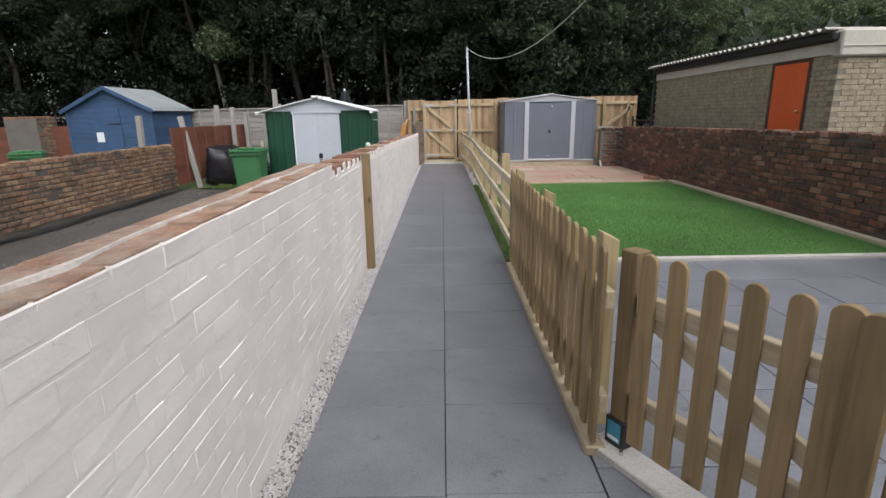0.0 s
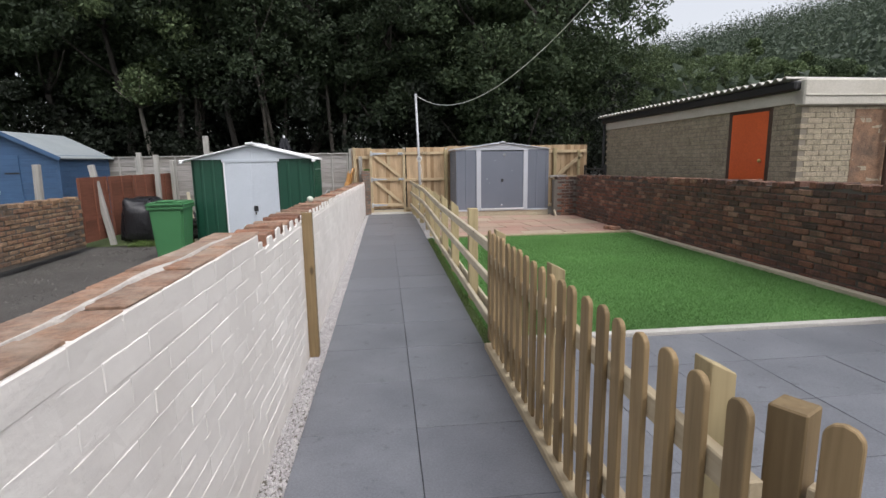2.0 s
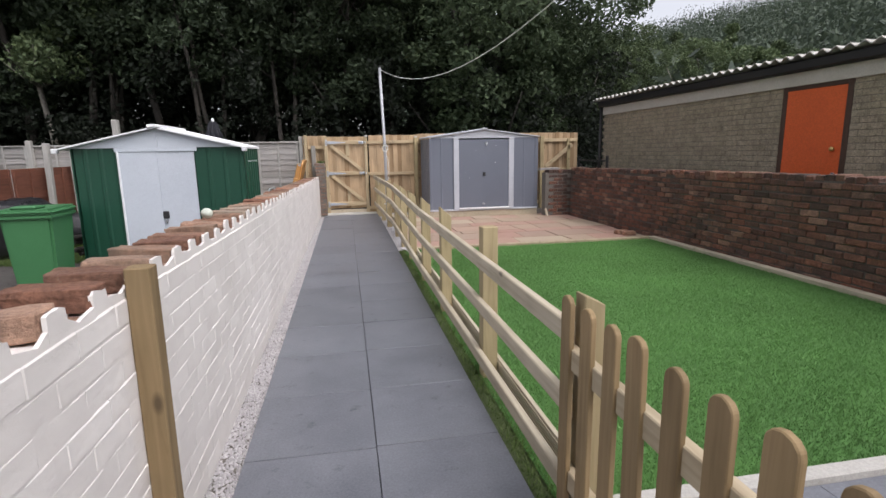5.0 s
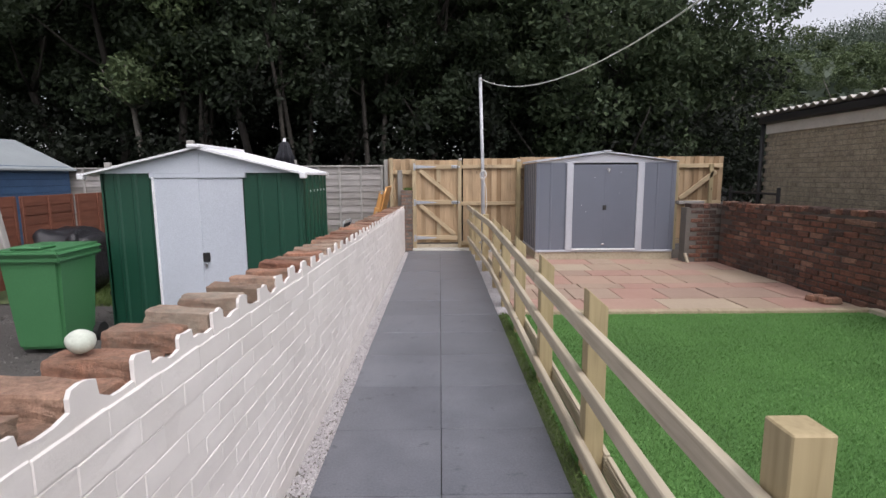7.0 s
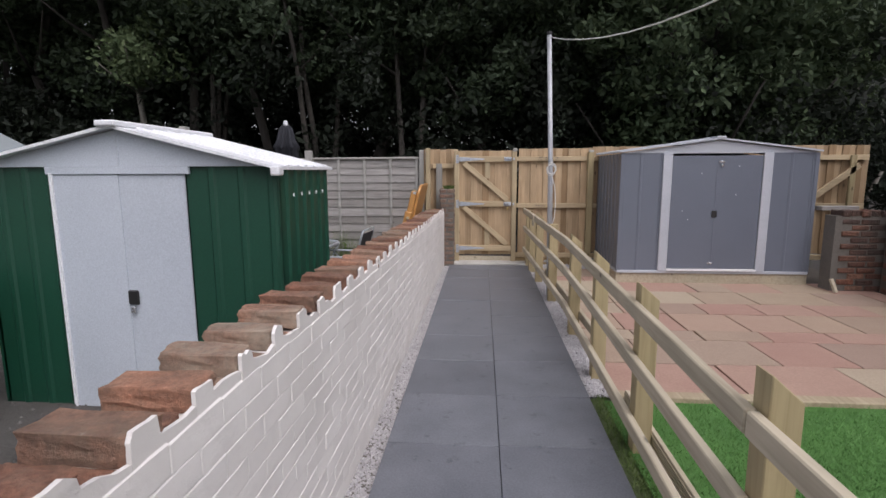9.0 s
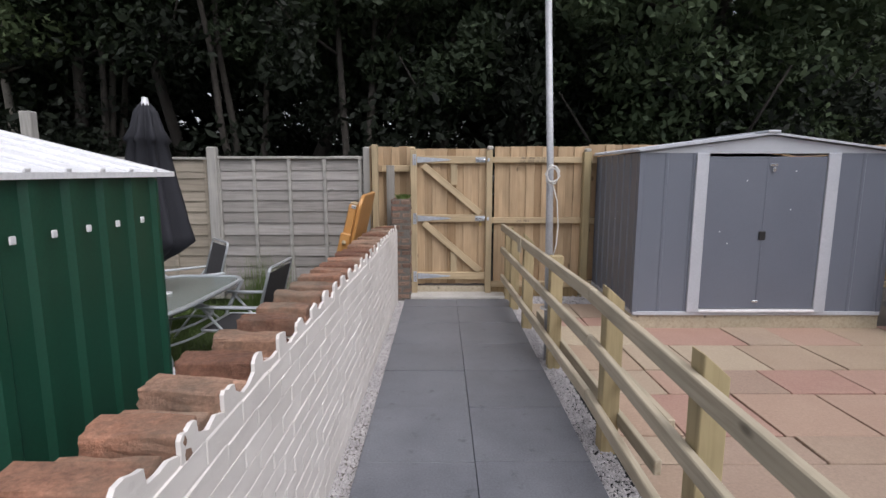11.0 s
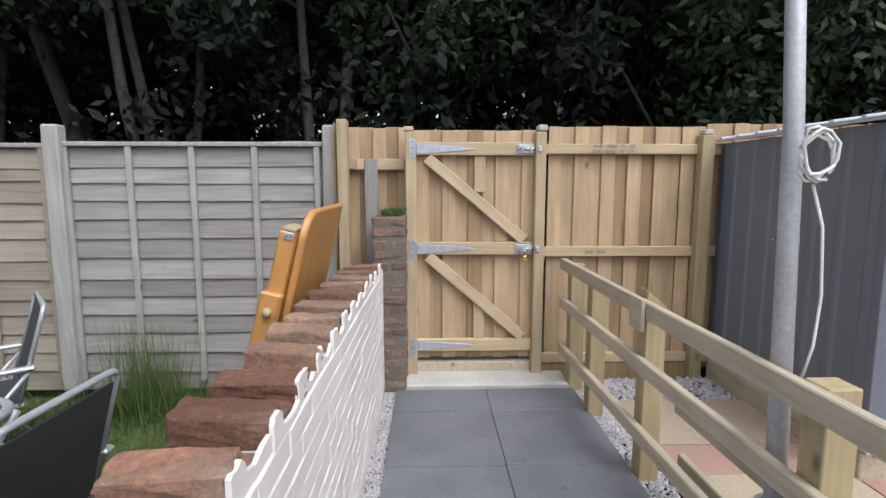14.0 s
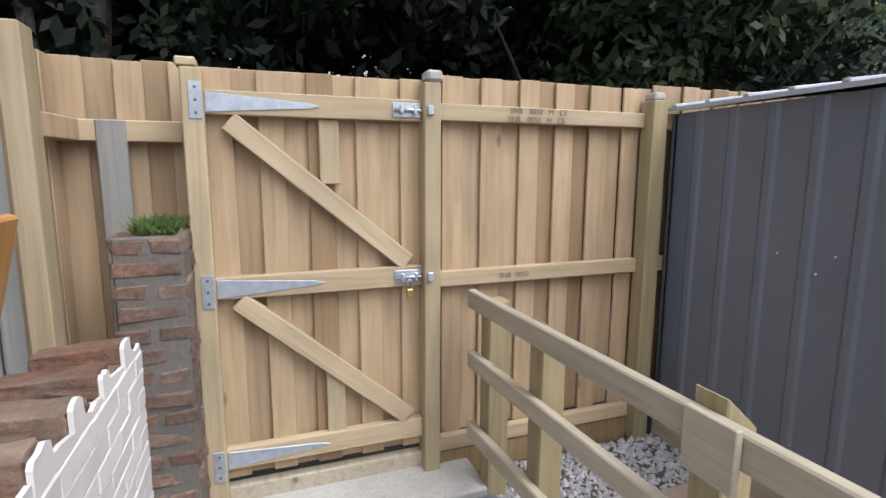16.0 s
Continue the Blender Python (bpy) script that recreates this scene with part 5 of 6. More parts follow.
for i in range(16):
    lg = part("log", tube([(-3.95 + rp.uniform(-0.1, 0.1), 9.6 + rp.uniform(-0.2, 0.5), 0.05 + 0.06 * (i // 3)), (-3.65 + rp.uniform(-0.1, 0.1), 9.7 + rp.uniform(-0.2, 0.5), 0.05 + 0.06 * (i // 3))], rp.uniform(0.025, 0.045), 7), bark)
    tagged(lg, "split log in a low heap beside the green shed", "log", "log heap")


# ---- building with orange door ----
def building():
    b = thing("outbuilding", label="long flat-roofed brown brick outbuilding with orange door", category="building")
    x, y0, y1, zt = 5.72, 6.0, 12.5, 2.17
    part("wall_core", box(x + 0.006, 10.0, y0 + 0.006, y1, -0.05, 2.3, 0.003), drab_joint, b)
    r = random.Random(3)
    side, end = [], []
    for c in range(29):
        z = 0.0755 * c + 0.036
        y = y0 + (0.11 if c % 2 else 0)
        while y < y1 - 0.1:
            lo, hi = y, y + 0.217
            if z < 2.2 and lo < 7.54 and hi > 6.55:
                lo, hi = (lo, min(hi, 6.545)) if lo < 6.55 else (max(lo, 7.545), hi)
            if hi - lo > 0.02:
                side.append((x + 0.05 + r.uniform(-0.003, 0.002), (lo + hi) / 2, z, 0.1, hi - lo, 0.0675))
            y += 0.222
        xx = x + (0.11 if c % 2 else 0)
        while xx < 9.8:
            end.append((xx + 0.11, y0 + 0.05 + r.uniform(-0.004, 0.002), z, 0.213, 0.1, 0.0675))
            xx += 0.222
    mass("brickwork", side, drab_mass, b, "", 0.004, 3)
    mass("end_brickwork", end, drab_mass, b, "", 0.004, 4)
    fr = part("door_frame", box(x - 0.01, x + 0.06, 6.55, 6.62, 0, 2.18, 0.005), brown_paint, b)
    part("door_frame", box(x - 0.01, x + 0.06, 7.47, 7.54, 0, 2.18, 0.005), brown_paint, b)
    part("door_head", box(x - 0.01, x + 0.06, 6.62, 7.47, 2.12, 2.18, 0.005), brown_paint, b)
    d = part("door", box(x - 0.004, x + 0.03, 6.622, 7.468, 0.02, 2.118, 0.004), orange_paint, b, "plain bright orange door")
    bm = bmesh.new()
    bmesh.ops.create_uvsphere(bm, u_segments=12, v_segments=8, radius=0.03, matrix=pose(x - 0.04, 6.71, 1.37))
    part("knob", bm, brass, d, "brass door knob", True)
    part("lock", box(x - 0.012, x + 0.012, 6.67, 6.72, 0.99, 1.09, 0.008), chrome, d)
    part("fascia", box(x - 0.03, x + 0.02, y0 - 0.02, y1, zt, zt + 0.17, 0.005), fascia_paint, b, "cream painted fascia board")
    part("gutter", box(x - 0.12, x - 0.0, y0 + 0.02, y1 + 0.1, zt + 0.175, zt + 0.30, 0.02), black_iron, b, "black gutter")
    part("parapet", box(x - 0.03, 10.0, y0 - 0.06, y0 + 0.12, zt - 0.04, zt + 0.32, 0.02), fascia_paint, b, "stained white concrete parapet")
    part("parapet_lip", box(x - 0.02, 10.0, y0 - 0.075, y0 - 0.06, zt + 0.09, zt + 0.11, 0.004), fascia_paint, b)
    # corrugated roof sheet
    bm = bmesh.new()
    n = 190
    rows = []
    for xx, zz in ((x - 0.17, zt + 0.34), (10.0, zt + 0.30)):
        rows.append([bm.verts.new((xx, y0 + 0.13 + (y1 + 0.1 - y0) * i / n, zz + 0.026 * math.sin(i * 2 * math.pi / 5))) for i in range(n + 1)])
    for i in range(n):
        bm.faces.new((rows[0][i], rows[1][i], rows[1][i + 1], rows[0][i + 1]))
    ex = bmesh.ops.extrude_face_region(bm, geom=bm.faces[:])
    bmesh.ops.translate(bm, vec=(0, 0, 0.012), verts=[v for v in ex["geom"] if isinstance(v, bmesh.types.BMVert)])
    bmesh.ops.recalc_face_normals(bm, faces=bm.faces)
    part("roof", bm, concrete, b, "corrugated pale roof sheet")
    part("downpipe", tube([(x - 0.06, y1 + 0.03, 0), (x - 0.06, y1 + 0.03, zt + 0.2)], 0.035, 10), black_iron, b, "black downpipe", True)
    part("end_pipe", tube([(7.05, y0 - 0.08, 0), (7.05, y0 - 0.08, 3.2)], 0.03, 10), brown_paint, b, "dark waste pipe", True)
    part("bricked_opening", box(6.55, 8.4, y0 - 0.004, y0 + 0.02, 0.9, 2.08, 0.003), yellow_mass, b)


building()
frame_gate = thing("iron_rail", label="low black iron rail frame behind the brick wall", category="rail")
for y in (11.2, 12.5):
    part("upright", tube([(5.15, y, 0), (5.15, y, 1.28)], 0.028, 8), black_iron, frame_gate)
part("bar", tube([(5.15, 11.2, 1.18), (5.15, 12.5, 1.18)], 0.018, 8), black_iron, frame_gate)
tagged(part("timber_offcut", box(4.15, 4.6, 12.3, 12.44, 0.975, 1.03, 0.006), grey_wood), "grey timber offcut lying on the brick wall", "offcut")
for x, y, t in ((4.42, 9.25, 10), (4.48, 8.98 + 0.12, -6)):
    o = shared("loose_brick", rough_box(0.21, 0.1, 0.065, 0.008, rp), red_brick)
    o.matrix_basis = pose(x, y, 0.033 + 0.012, 0, 0, t)
    tagged(o, "loose worn brick lying at the wall's foot", "brick", "loose bricks")
tagged(part("small_plank", beam((4.2, 11.95, 0.0), (4.17, 12.02, 0.16), 0.05, 0.03), rail_wood), "short wood offcut leaning by the shed", "offcut")

# ---- washing line pole ----
pole = thing("washing_line_pole", (0.705, 11.60, 0), 0, "tall dull galvanised washing line pole tied to the fence", "pole")
part("shaft", tube([(0, 0, -0.03), (-0.02, 0.05, 1.6), (-0.06, 0.14, 3.02)], [0.034, 0.028, 0.026], 12), pole_steel, pole, "", True)
part("cap", tube([(-0.06, 0.14, 3.015), (-0.06, 0.14, 3.05)], 0.03, 12), black_iron, pole)
pts = []
for i in range(60):
    a = i * 2 * math.pi / 12
    pts.append((-0.02 + (0.048 + 0.010 * math.sin(i * 1.7)) * math.cos(a), -0.045 - 0.006 * (i // 12), 1.5 + (0.062 + 0.008 * (i // 12 % 2)) * math.sin(a) + 0.012 * math.sin(i * 0.9)))
part("cord_coil", tube(pts, 0.0045, 6), rope_white, pole, "coil of white cord", True)
part("cord_tail", tube([(-0.01, -0.035, 1.42), (0.025, -0.04, 1.3), (0.04, -0.04, 1.1), (0.03, -0.04, 0.95), (0.0, -0.035, 0.82)], 0.0045, 6), rope_white, pole, "hanging end of white cord", True)
part("tie", tube([(0.06 * math.cos(a) - 0.01, 0.055 * math.sin(a), 0.42) for a in (2 * math.pi * i / 12 for i in range(12))], 0.008, 6, True), rope_white, pole)
pts = [(0.645 + 0.2 * (11.7 - q), q, 2.45 + 0.046 * (q - 8.3) ** 2) for q in (11.7 - 0.47 * i for i in range(38))]
line = part("washing_line", tube(pts, 0.006, 5), rope_white, None, "", True)
tagged(line, "pale sagging line running from the pole towards the house", "cable")


# ---- garden furniture of the neighbour ----
def parasol(at):
    p = thing("parasol", at, 0, "closed black garden parasol standing through the glass table", "parasol")
    part("pole", tube([(0, 0, -0.02), (0, 0, 1.98)], 0.019, 10), frame_metal, p, "", True)
    bm = bmesh.new()
    rings = []
    for z, r in ((1.97, 0.03), (1.93, 0.06), (1.80, 0.085), (1.72, 0.12), (1.70, 0.10), (1.45, 0.13), (1.2, 0.165), (1.0, 0.20), (0.93, 0.21), (0.86, 0.14), (0.80, 0.05)):
        ring = []
        for i in range(48):
            a = 2 * math.pi * i / 48
            k = 1.12 * r * (1 + 0.28 * math.sin(8 * a + z) + 0.1 * noise.noise((3 * math.cos(a), 3 * math.sin(a), z * 2)))
            ring.append(bm.verts.new((k * math.cos(a), k * math.sin(a), z + 0.02 * math.sin(8 * a))))
        rings.append(ring)
    for a, b in zip(rings, rings[1:]):
        for i in range(48):
            bm.faces.new((a[i], b[i], b[(i + 1) % 48], a[(i + 1) % 48]))
    bm.faces.new(rings[0])
    bm.faces.new(rings[-1][::-1])
    part("canopy", bm, black_cloth, p, "folded black canopy", True)
    p.matrix_basis = pose(*at, 0, 0.5, 0)
    part("finial", tube([(0, 0, 1.97), (0, 0, 2.03)], [0.03, 0.02], 10), white_gloss, p)


def glass_table(at, turn):
    t = thing("glass_table", at, turn, "rectangular round-cornered glass garden table with pale grey tube frame", "table")
    L, W, H = 0.68, 0.37, 0.705
    rim = [(L * (1 if math.cos(a) > 0 else -1) * abs(math.cos(a)) ** 0.38, W * (1 if math.sin(a) > 0 else -1) * abs(math.sin(a)) ** 0.38, H) for a in (2 * math.pi * i / 48 for i in range(48))]
    bm = bmesh.new()
    up = [bm.verts.new((x * 0.985, y * 0.985, H + 0.004)) for x, y, _ in rim]
    dn = [bm.verts.new((x * 0.985, y * 0.985, H - 0.004)) for x, y, _ in rim]
    bm.faces.new(up)
    bm.faces.new(dn[::-1])
    for i in range(48):
        bm.faces.new((dn[i], dn[(i + 1) % 48], up[(i + 1) % 48], up[i]))
    part("tabletop", bm, table_glass, t, "frosted glass top")
    part("rim", tube(rim, 0.018, 8, True), frame_metal, t, "", True)
    part("hole_ring", tube([(0.035 * math.cos(a), 0.035 * math.sin(a), H + 0.006) for a in (2 * math.pi * i / 12 for i in range(12))], 0.008, 6, True), white_gloss, t)
    for sx in (-1, 1):
        for sy in (-1, 1):
            part("leg", tube(rounded([(sx * 0.62, sy * 0.34, H - 0.01), (sx * 0.46, sy * 0.24, 0.42), (sx * 0.44, sy * 0.26, 0.3), (sx * 0.60, sy * 0.40, 0.0)], 0.15), 0.016, 8), frame_metal, t, "", True)
        part("stretcher", tube([(sx * 0.45 * math.cos(a), 0.28 * math.sin(a), 0.40 if sx > 0 else 0.5) for a in (2 * math.pi * i / 24 for i in range(24))], 0.011, 6, True), frame_metal, t, "", True)


def folding_chair(at, turn, first=[None]):
    m = pose(*at, 0, 0, turn)
    if first[0]:
        return copy_thing(first[0], m)
    c = thing("garden_chair", at, turn, "folding garden chair with black mesh seat and pale frame", "chair", "chairs round the glass table")
    first[0] = c
    part("back_frame", tube(rounded([(-0.25, 0.16, 0.42), (-0.25, 0.30, 0.92), (0.25, 0.30, 0.92), (0.25, 0.16, 0.42)], 0.05), 0.012, 8), frame_metal, c, "", True)
    bm = beam((0, 0.175, 0.46), (0, 0.292, 0.88), 0.46, 0.008, 0.002)
    part("backrest", bm, mesh_cloth, c, "black mesh back")
    part("seat", box(-0.235, 0.235, -0.26, 0.17, 0.415, 0.425, 0.003), mesh_cloth, c, "black mesh seat")
    part("seat_frame", tube(rounded([(-0.25, 0.18, 0.42), (-0.25, -0.28, 0.42), (0.25, -0.28, 0.42), (0.25, 0.18, 0.42)], 0.05), 0.012, 8), frame_metal, c, "", True)
    for x in (-0.265, 0.265):
        part("front_leg", tube([(x, 0.22, 0.60), (x, -0.30, 0.0)], 0.011, 8), frame_metal, c, "", True)
        part("rear_leg", tube([(x, -0.24, 0.60), (x, 0.28, 0.0)], 0.011, 8), frame_metal, c, "", True)
        part("armrest", box(x - 0.025, x + 0.025, -0.30, 0.24, 0.60, 0.622, 0.008), frame_metal, c)
    return c


glass_table((-2.33, 11.44, -0.13), 88)
parasol((-2.41, 11.47, 0.04))
folding_chair((-2.78, 12.80, -0.13), -50)
folding_chair((-3.08, 12.10, -0.13), 14)
folding_chair((-1.78, 11.64, -0.13), -93)


# ---- pine bed headboard leaning on the fence ----
hb = thing("headboard", (-1.28, 12.5, -0.12), 0, "varnished honey pine bed end leaning against the fence post", "bed end")
LEAN = 14
outline = [(0, 0), (0.9, 0), (0.9, 1.455)] + [(0.14 - 0.14 * math.sin(radians(d)), 1.315 + 0.14 * math.cos(radians(d))) for d in (0, 20, 40, 60, 80, 90)]
ob = part("panel", prism(outline, 0.036, 0.008), honey_wood, hb)
ob.matrix_basis = pose(0, 0, 0, 0, LEAN, 0) @ pose(0, 0, 0, 0, 0, 90)
ob = part("rail", box(-0.112, -0.038, -0.05, 0.16, 0, 1.35, 0.008), honey_wood, hb)
ob.matrix_basis = pose(0, 0, 0, 0, LEAN, 0)
part("end_cap", box(-0.106, -0.04, -0.04, 0.15, 1.352, 1.368, 0.003), new_wood_x, ob, "pale sawn end of the bed rail")
plate = part("bracket", box(-0.085, -0.04, -0.056, -0.051, 1.315, 1.348, 0.002), galvanised, ob, "small galvanised bracket")
for q in (-0.072, -0.054):
    part("screw", box(q - 0.004, q + 0.004, -0.0585, -0.0565, 1.327, 1.336, 0.001), ink, ob)
ob = part("stub_rail", box(-0.125, -0.025, -0.105, -0.055, 0, 1.07, 0.008), honey_wood, hb)
ob.matrix_basis = pose(0, 0, 0, 0, LEAN, 0)
part("wood_knob", tube([(-0.072, -0.104, 0.985), (-0.072, -0.12, 0.985), (-0.072, -0.135, 0.985)], [0.014, 0.022, 0.016], 12), new_wood_x, ob, "pale turned wooden knob", True)


# ---- trees and hill ----
def leaf_cloud(centres, radii, per, size, seed, flat=0.75):
    """Small folded leaves scattered through uneven clumps."""
    g = np.random.default_rng(seed)
    k = len(centres) * per
    c = np.repeat(np.array(centres), per, 0)
    r = np.repeat(np.array(radii), per)[:, None]
    d = g.normal(0, 1, (k, 3))
    d /= np.linalg.norm(d, axis=1)[:, None]
    p = c + d * r * g.uniform(0.35, 1.0, (k, 1)) ** 0.6 * np.array([1, 1, flat])
    a = g.normal(0, 1, (k, 3))
    a /= np.linalg.norm(a, axis=1)[:, None]
    b = np.cross(a, g.normal(0, 1, (k, 3)))
    b /= np.linalg.norm(b, axis=1)[:, None]
    s = size * g.uniform(0.6, 1.3, (k, 1))
    v = np.stack([p - a * s, p + b * s * 0.45, p + a * s, p - b * s * 0.45], 1)
    f = np.arange(4 * k).reshape(-1, 4)
    return v, f


def make_tree(name, height, spread, seed, leaf_mat, bark_mat, per=260, clumps=46, size=0.085, low=0.25, label="", trunk_r=0.16):
    r = random.Random(seed)
    t = thing(name, label=label, category="tree", group="wood behind the fence")
    bend = [(r.uniform(-0.25, 0.25) * k, r.uniform(-0.25, 0.25) * k, height * k / 6) for k in range(6)]
    part("trunk", tube(bend, [trunk_r * (1 - 0.15 * k) for k in range(6)], 9), bark_mat, t, "", True)
    centres, radii = [], []
    for i in range(6):
        h = r.uniform(low, 0.8)
        base = Vector(bend[min(5, int(h * 6))])
        a = r.uniform(0, 2 * math.pi)
        ln = spread * r.uniform(0.4, 0.7)
        mid = base + Vector((math.cos(a), math.sin(a), 0.5)) * ln * 0.5
        tip = base + Vector((math.cos(a), math.sin(a), 0.55 + 0.3 * r.random())) * ln
        part("limb", tube([base, mid, tip], [trunk_r * 0.3, trunk_r * 0.18, 0.012], 6), bark_mat, t, "", True)
    for i in range(clumps):
        h = low + (1 - low) * r.random() ** 0.8
        w = spread * math.sin(math.pi * min(1, 0.18 + 0.82 * (1 - (h - low) / (1 - low + 0.01)) ** 0.7)) ** 0.5
        a, q = r.uniform(0, 2 * math.pi), math.sqrt(r.uniform(0.08, 1)) * w
        centres.append((q * math.cos(a), q * math.sin(a), h * height))
        radii.append(r.uniform(0.45, 1.0) * spread * 0.32)
    v, f = leaf_cloud(centres, radii, per, size, seed)
    tagged(triangles("crown", v, f, leaf_mat, t), kind="stuff")
    return t


bank = sheet("ground_bank", -60, 60, 14.4, 70, 1.5, lambda x, y: -0.2 + 0.05 * (y - 14.4) + 0.25 * noise.noise((x * 0.3, y * 0.3, 5)), soil)
tagged(bank, "dark leaf-strewn bank under the trees", "bank", kind="structure")
kinds = [
    make_tree("oak_tree", 9.0, 2.9, 61, leaf_dark, bark, 330, 60, 0.085, 0.34, "dark green broadleaf tree with dense crown"),
    make_tree("ash_tree", 10.5, 2.6, 62, leaf_dark, bark, 330, 60, 0.08, 0.36, "tall dark broadleaf tree behind the fence", 0.13),
    make_tree("alder_tree", 8.0, 2.3, 63, leaf_dark, bark, 330, 52, 0.08, 0.32, "dark bushy tree with low branches"),
    make_tree("sycamore_tree", 9.0, 2.8, 66, leaf_mid, bark, 330, 60, 0.085, 0.16, "leafy mid-green tree at the wood's edge"),
    make_tree("birch_tree", 9.5, 2.1, 64, leaf_light, birch, 280, 42, 0.07, 0.36, "slender tree with pale trunk and light leaves", 0.09),
    make_tree("willow_tree", 8.6, 2.6, 67, leaf_light, bark, 300, 54, 0.12, 0.12, "pale green bushy tree on the slope", 0.12),
]
rt = random.Random(70)


def bank_z(y):
    return -0.25 + 0.05 * (y - 14.4)


spots = []
for i in range(15):
    spots.append((-17 + i * 2.1 + rt.uniform(-0.5, 0.5), 17.2 + rt.uniform(-0.6, 1.2)))
for i in range(13):
    spots.append((-22 + i * 3.0 + rt.uniform(-0.8, 0.8), 21.0 + rt.uniform(-1, 1.2)))
for i in range(12):
    spots.append((-27 + i * 4.0 + rt.uniform(-1, 1), 26 + rt.uniform(-1, 1.5)))
used = set()
for i, (x, y) in enumerate(spots):
    if x > 0.55 * (y + 0.7) - 3.5:
        continue
    q = rt.choice((0, 0, 1, 1, 2)) if y > 19 else rt.choice((0, 1, 2, 2, 1))
    if x > 2.5:
        q = 3 if y < 24 else q
    m = pose(x, y, bank_z(y), rt.uniform(-3, 3), rt.uniform(-3, 3), rt.uniform(0, 360)) @ Matrix.Diagonal((*(rt.uniform(0.9, 1.15),) * 3, 1))
    if q not in used:
        used.add(q)
        kinds[q].matrix_basis = m
    else:
        o = copy_thing(kinds[q], m)
        o.matrix_basis = m
for x, y, k in ((3.3, 16.7, 0.95), (5.4, 17.5, 0.9)):
    m = pose(x, y, bank_z(y), 0, 0, 71 * x) @ Matrix.Diagonal((k, k, k, 1))
    copy_thing(kinds[3], m).matrix_basis = m
kinds[4].matrix_basis = pose(-7.4, 16.2, 0, 0, 4, 0)
kinds[5].matrix_basis = pose(9.2, 26.0, 0.2, 0, 0, 20) @ Matrix.Diagonal((0.8, 0.8, 0.8, 1))


def stem_tree(seed, height, label):
    """Several bare leaning stems from one root with a thin high crown."""
    r = random.Random(seed)
    t = thing("coppiced_tree", label=label, category="tree", group="wood behind the fence")
    centres, radii = [], []
    for i in range(3):
        a = r.uniform(0, 2 * math.pi)
        lean = r.uniform(0.06, 0.2)
        pts = [(0.12 * math.cos(a) + lean * h * math.cos(a) + 0.10 * noise.noise((h, seed, i)), 0.12 * math.sin(a) + 0.5 * lean * h * math.sin(a), h) for h in (0, 1.2, 2.4, 3.6, 5.0, height)]
        part("trunk", tube(pts, [0.085, 0.07, 0.06, 0.05, 0.035, 0.015], 8), stem_bark, t, "", True)
        for q in range(2):
            base = Vector(pts[3 + q])
            d = Vector((r.uniform(-1, 1), r.uniform(-1, 1), 0.7))
            part("limb", tube([base, base + d * 0.6, base + d * 1.2 + Vector((0, 0, 0.3))], [0.03, 0.02, 0.008], 6), stem_bark, t, "", True)
        for q in range(9):
            p = Vector(pts[3]).lerp(Vector(pts[5]), r.random())
            centres.append(tuple(p + Vector((r.uniform(-1, 1), r.uniform(-1, 1), r.uniform(-0.3, 0.6)))))
            radii.append(r.uniform(0.4, 0.8))
    v, f = leaf_cloud(centres, radii, 220, 0.075, seed)
    tagged(triangles("crown", v, f, leaf_dark, t), kind="stuff")
    return t


for seed, x, y, h in ((1, -3.5, 16.6, 7.5), (2, -1.6, 16.2, 8.2), (3, -0.4, 17.2, 7.8), (5, -6.4, 17.0, 8.0)):
    stem_tree(seed, h, "slim many-stemmed tree with bare lower trunks").matrix_basis = pose(x, y, bank_z(y), 0, 0, 40 * seed)
for x, y, q, k in ((12.0, 30.0, 3, 0.85), (16.0, 28.0, 5, 0.8), (20.5, 28.0, 5, 0.85), (25.0, 31.0, 5, 0.9), (29.0, 33.0, 3, 0.85), (33.0, 36.0, 5, 0.95), (18.0, 34.0, 3, 0.9), (39.0, 34.0, 5, 0.9)):
    m = pose(x, y, 0.2, 0, 0, 67 * x) @ Matrix.Diagonal((k, k, k, 1))
    copy_thing(kinds[q], m).matrix_basis = m
copy_thing(kinds[4], pose(9.6, 19.5, 0, 0, 0, 200) @ Matrix.Diagonal((0.7, 0.7, 0.6, 1)))
copy_thing(kinds[4], pose(13.5, 21.0, 0.3, 0, 0, 120) @ Matrix.Diagonal((0.7, 0.7, 0.55, 1)))

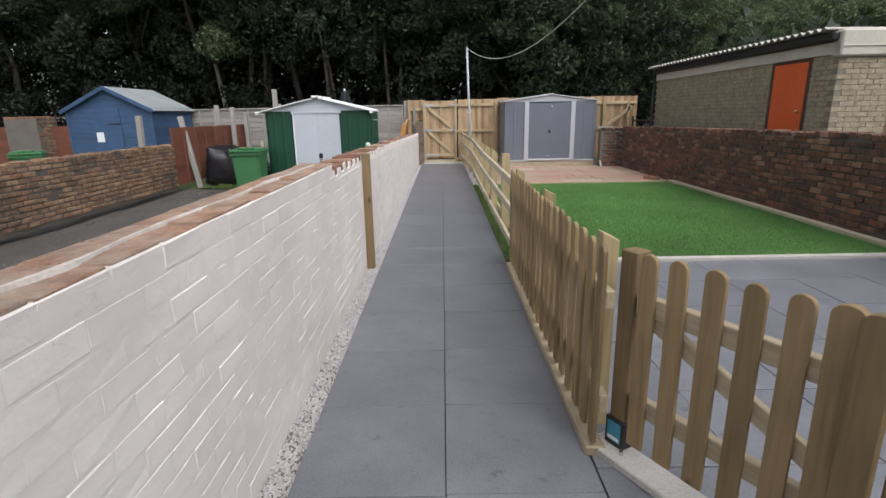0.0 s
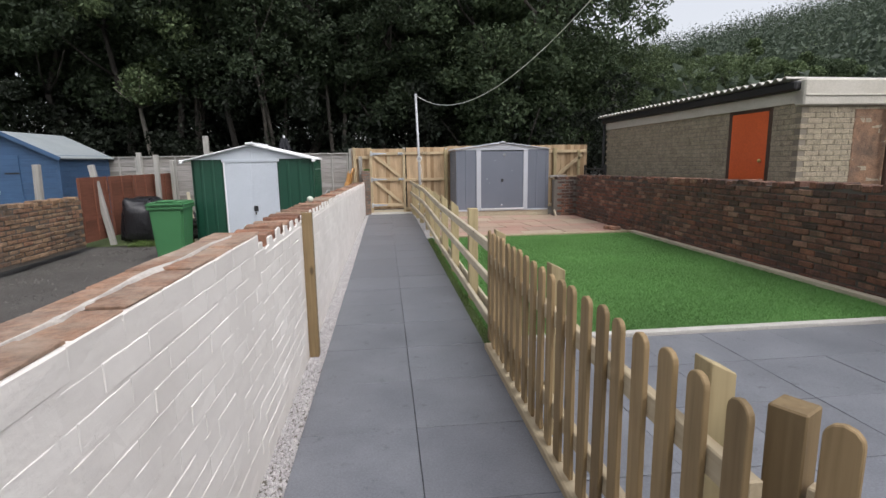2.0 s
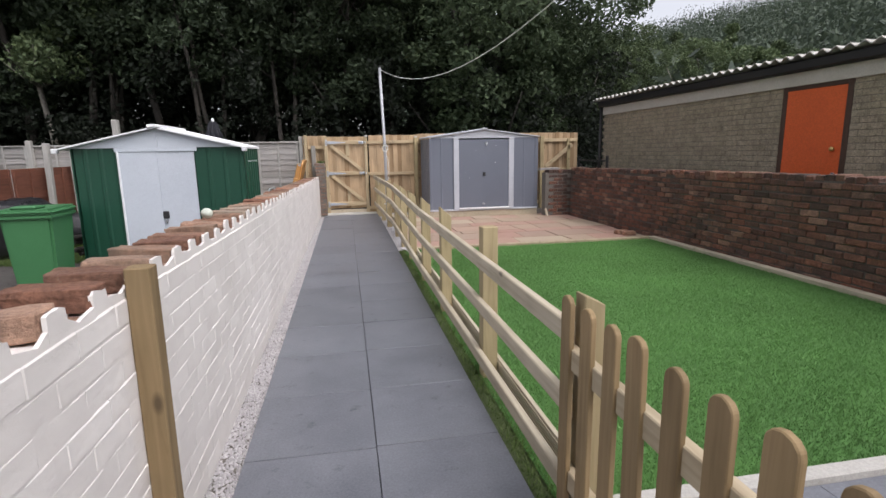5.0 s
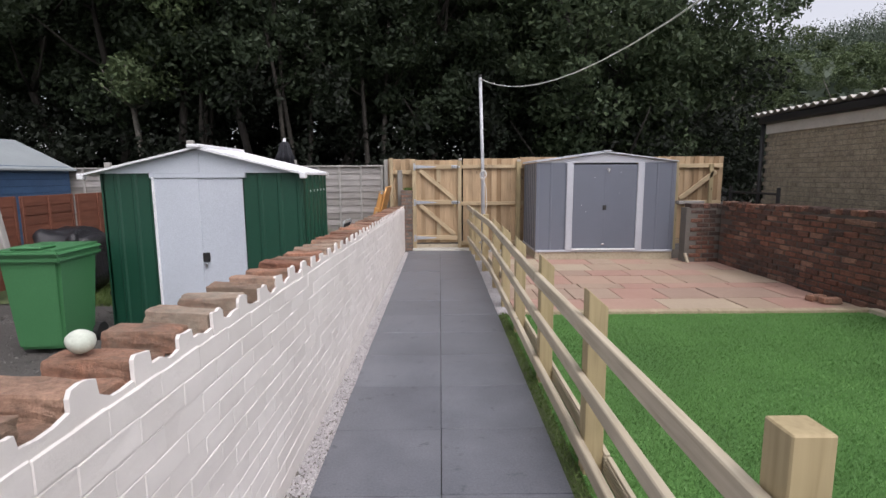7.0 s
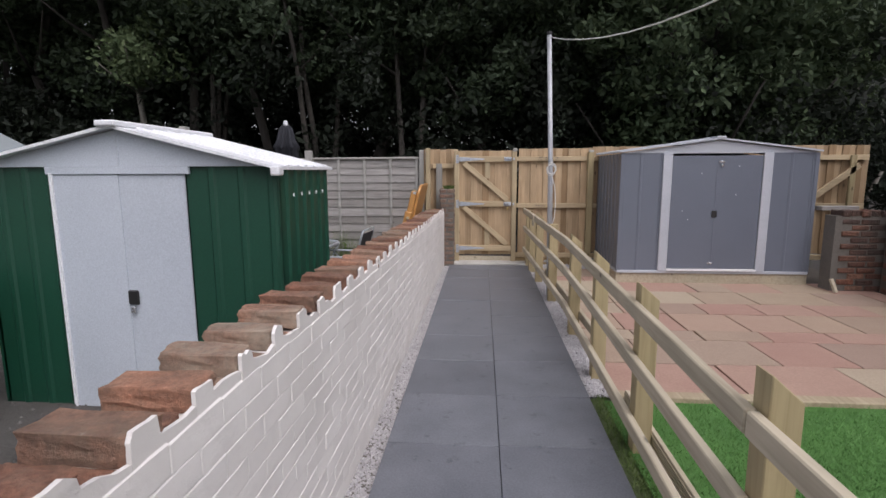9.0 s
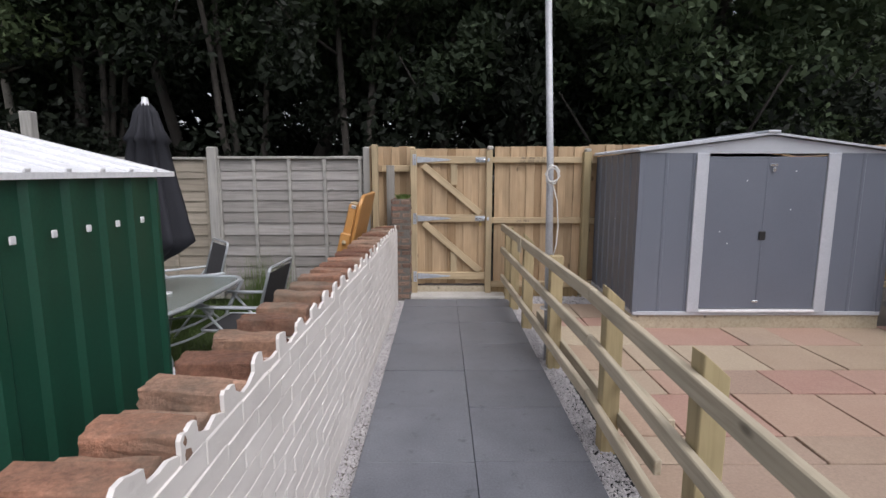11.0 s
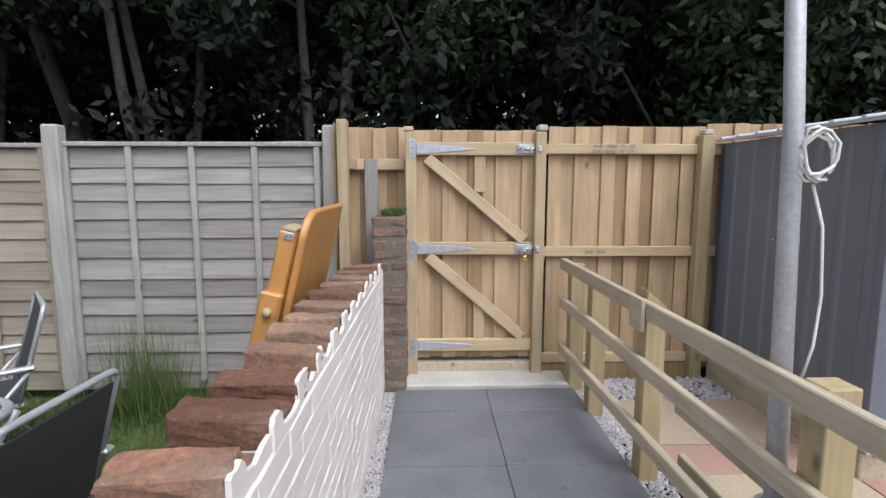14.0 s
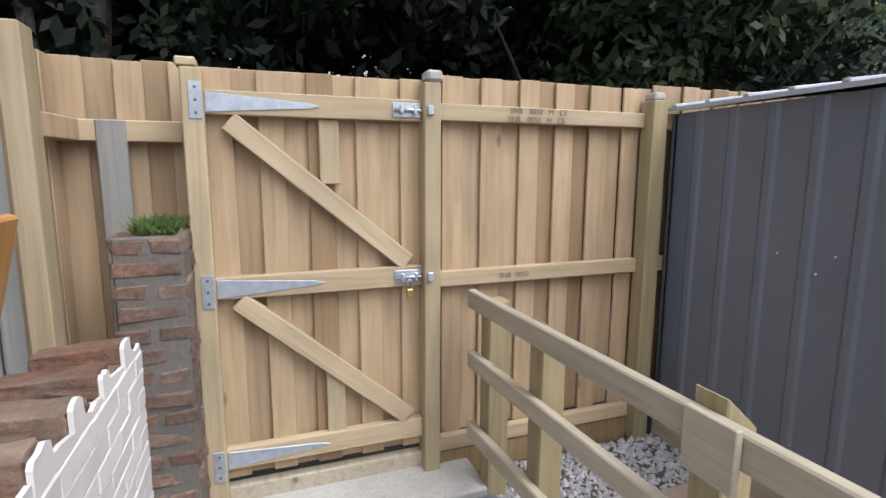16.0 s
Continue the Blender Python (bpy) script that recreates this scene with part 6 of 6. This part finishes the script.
# undergrowth behind the fence, the shade under the crowns painted into its leaf colour
g = np.random.default_rng(77)
cs = np.stack([g.uniform(-22, 8.5, 420), 15.4 + np.abs(g.normal(0, 3.2, 420)), 0.2 + 3.6 * g.random(420) ** 1.2], 1)
v, f = leaf_cloud(cs.tolist(), g.uniform(0.4, 0.9, 420).tolist(), 190, 0.085, 78)
tagged(triangles("undergrowth", v, f, leaf_shade), "undergrowth and low branches behind the fence, coloured dark for shade", "undergrowth", kind="stuff")
cs = np.stack([g.uniform(-40, 12, 250), g.uniform(27, 36, 250), 1.0 + 10.0 * g.random(250) ** 0.85], 1)
near_gap = np.stack([g.uniform(-15, 3, 130), g.uniform(22.5, 28, 130), g.uniform(1.2, 6.5, 130)], 1)
cs = np.concatenate([cs, near_gap])
v, f = leaf_cloud(cs.tolist(), g.uniform(0.9, 1.9, 380).tolist(), 130, 0.2, 79)
tagged(triangles("deep_wood", v, f, leaf_shade), "depth of the wood, its shade put into dark leaves", "wood", kind="stuff")


# wooded hill to the right
def hill_z(x, y):
    u = (x - 20) * 0.75 + (y - 60) * 0.35
    return -0.4 + max(0.0, min(150.0, 0.30 * u)) + 2.5 * noise.noise((x * 0.02, y * 0.02, 1))


hill = sheet("ground_hill", 14, 420, 22, 420, 9, lambda x, y: max(-0.38, hill_z(x, y) - 3.0), lawn_soil)
tagged(hill, "grassy slope of the wooded hill", "hill", kind="structure")
cs, rs2 = [], []
for i in range(5200):
    x, y = 14 + 300 * g.random() ** 1.3, 24 + 330 * g.random() ** 1.3
    d = math.hypot(x, y)
    s = 1.2 + 0.012 * d
    cs.append((x, y, hill_z(x, y) + g.uniform(0, 4.5)))
    rs2.append(s * g.uniform(0.7, 1.5))
v, f = leaf_cloud(cs, rs2, 70, 0.5, 80, 1.9)
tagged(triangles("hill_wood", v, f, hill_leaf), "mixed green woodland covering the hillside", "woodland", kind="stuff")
# unseen wall added behind the camera's start to close off light and reflections
house = part("wall_house", box(-6, 6, -7.4, -7.0, -0.05, 5.5, 0.01), fascia_paint)
tagged(house, "plain pale wall added out of view to close the garden", "wall", kind="structure")
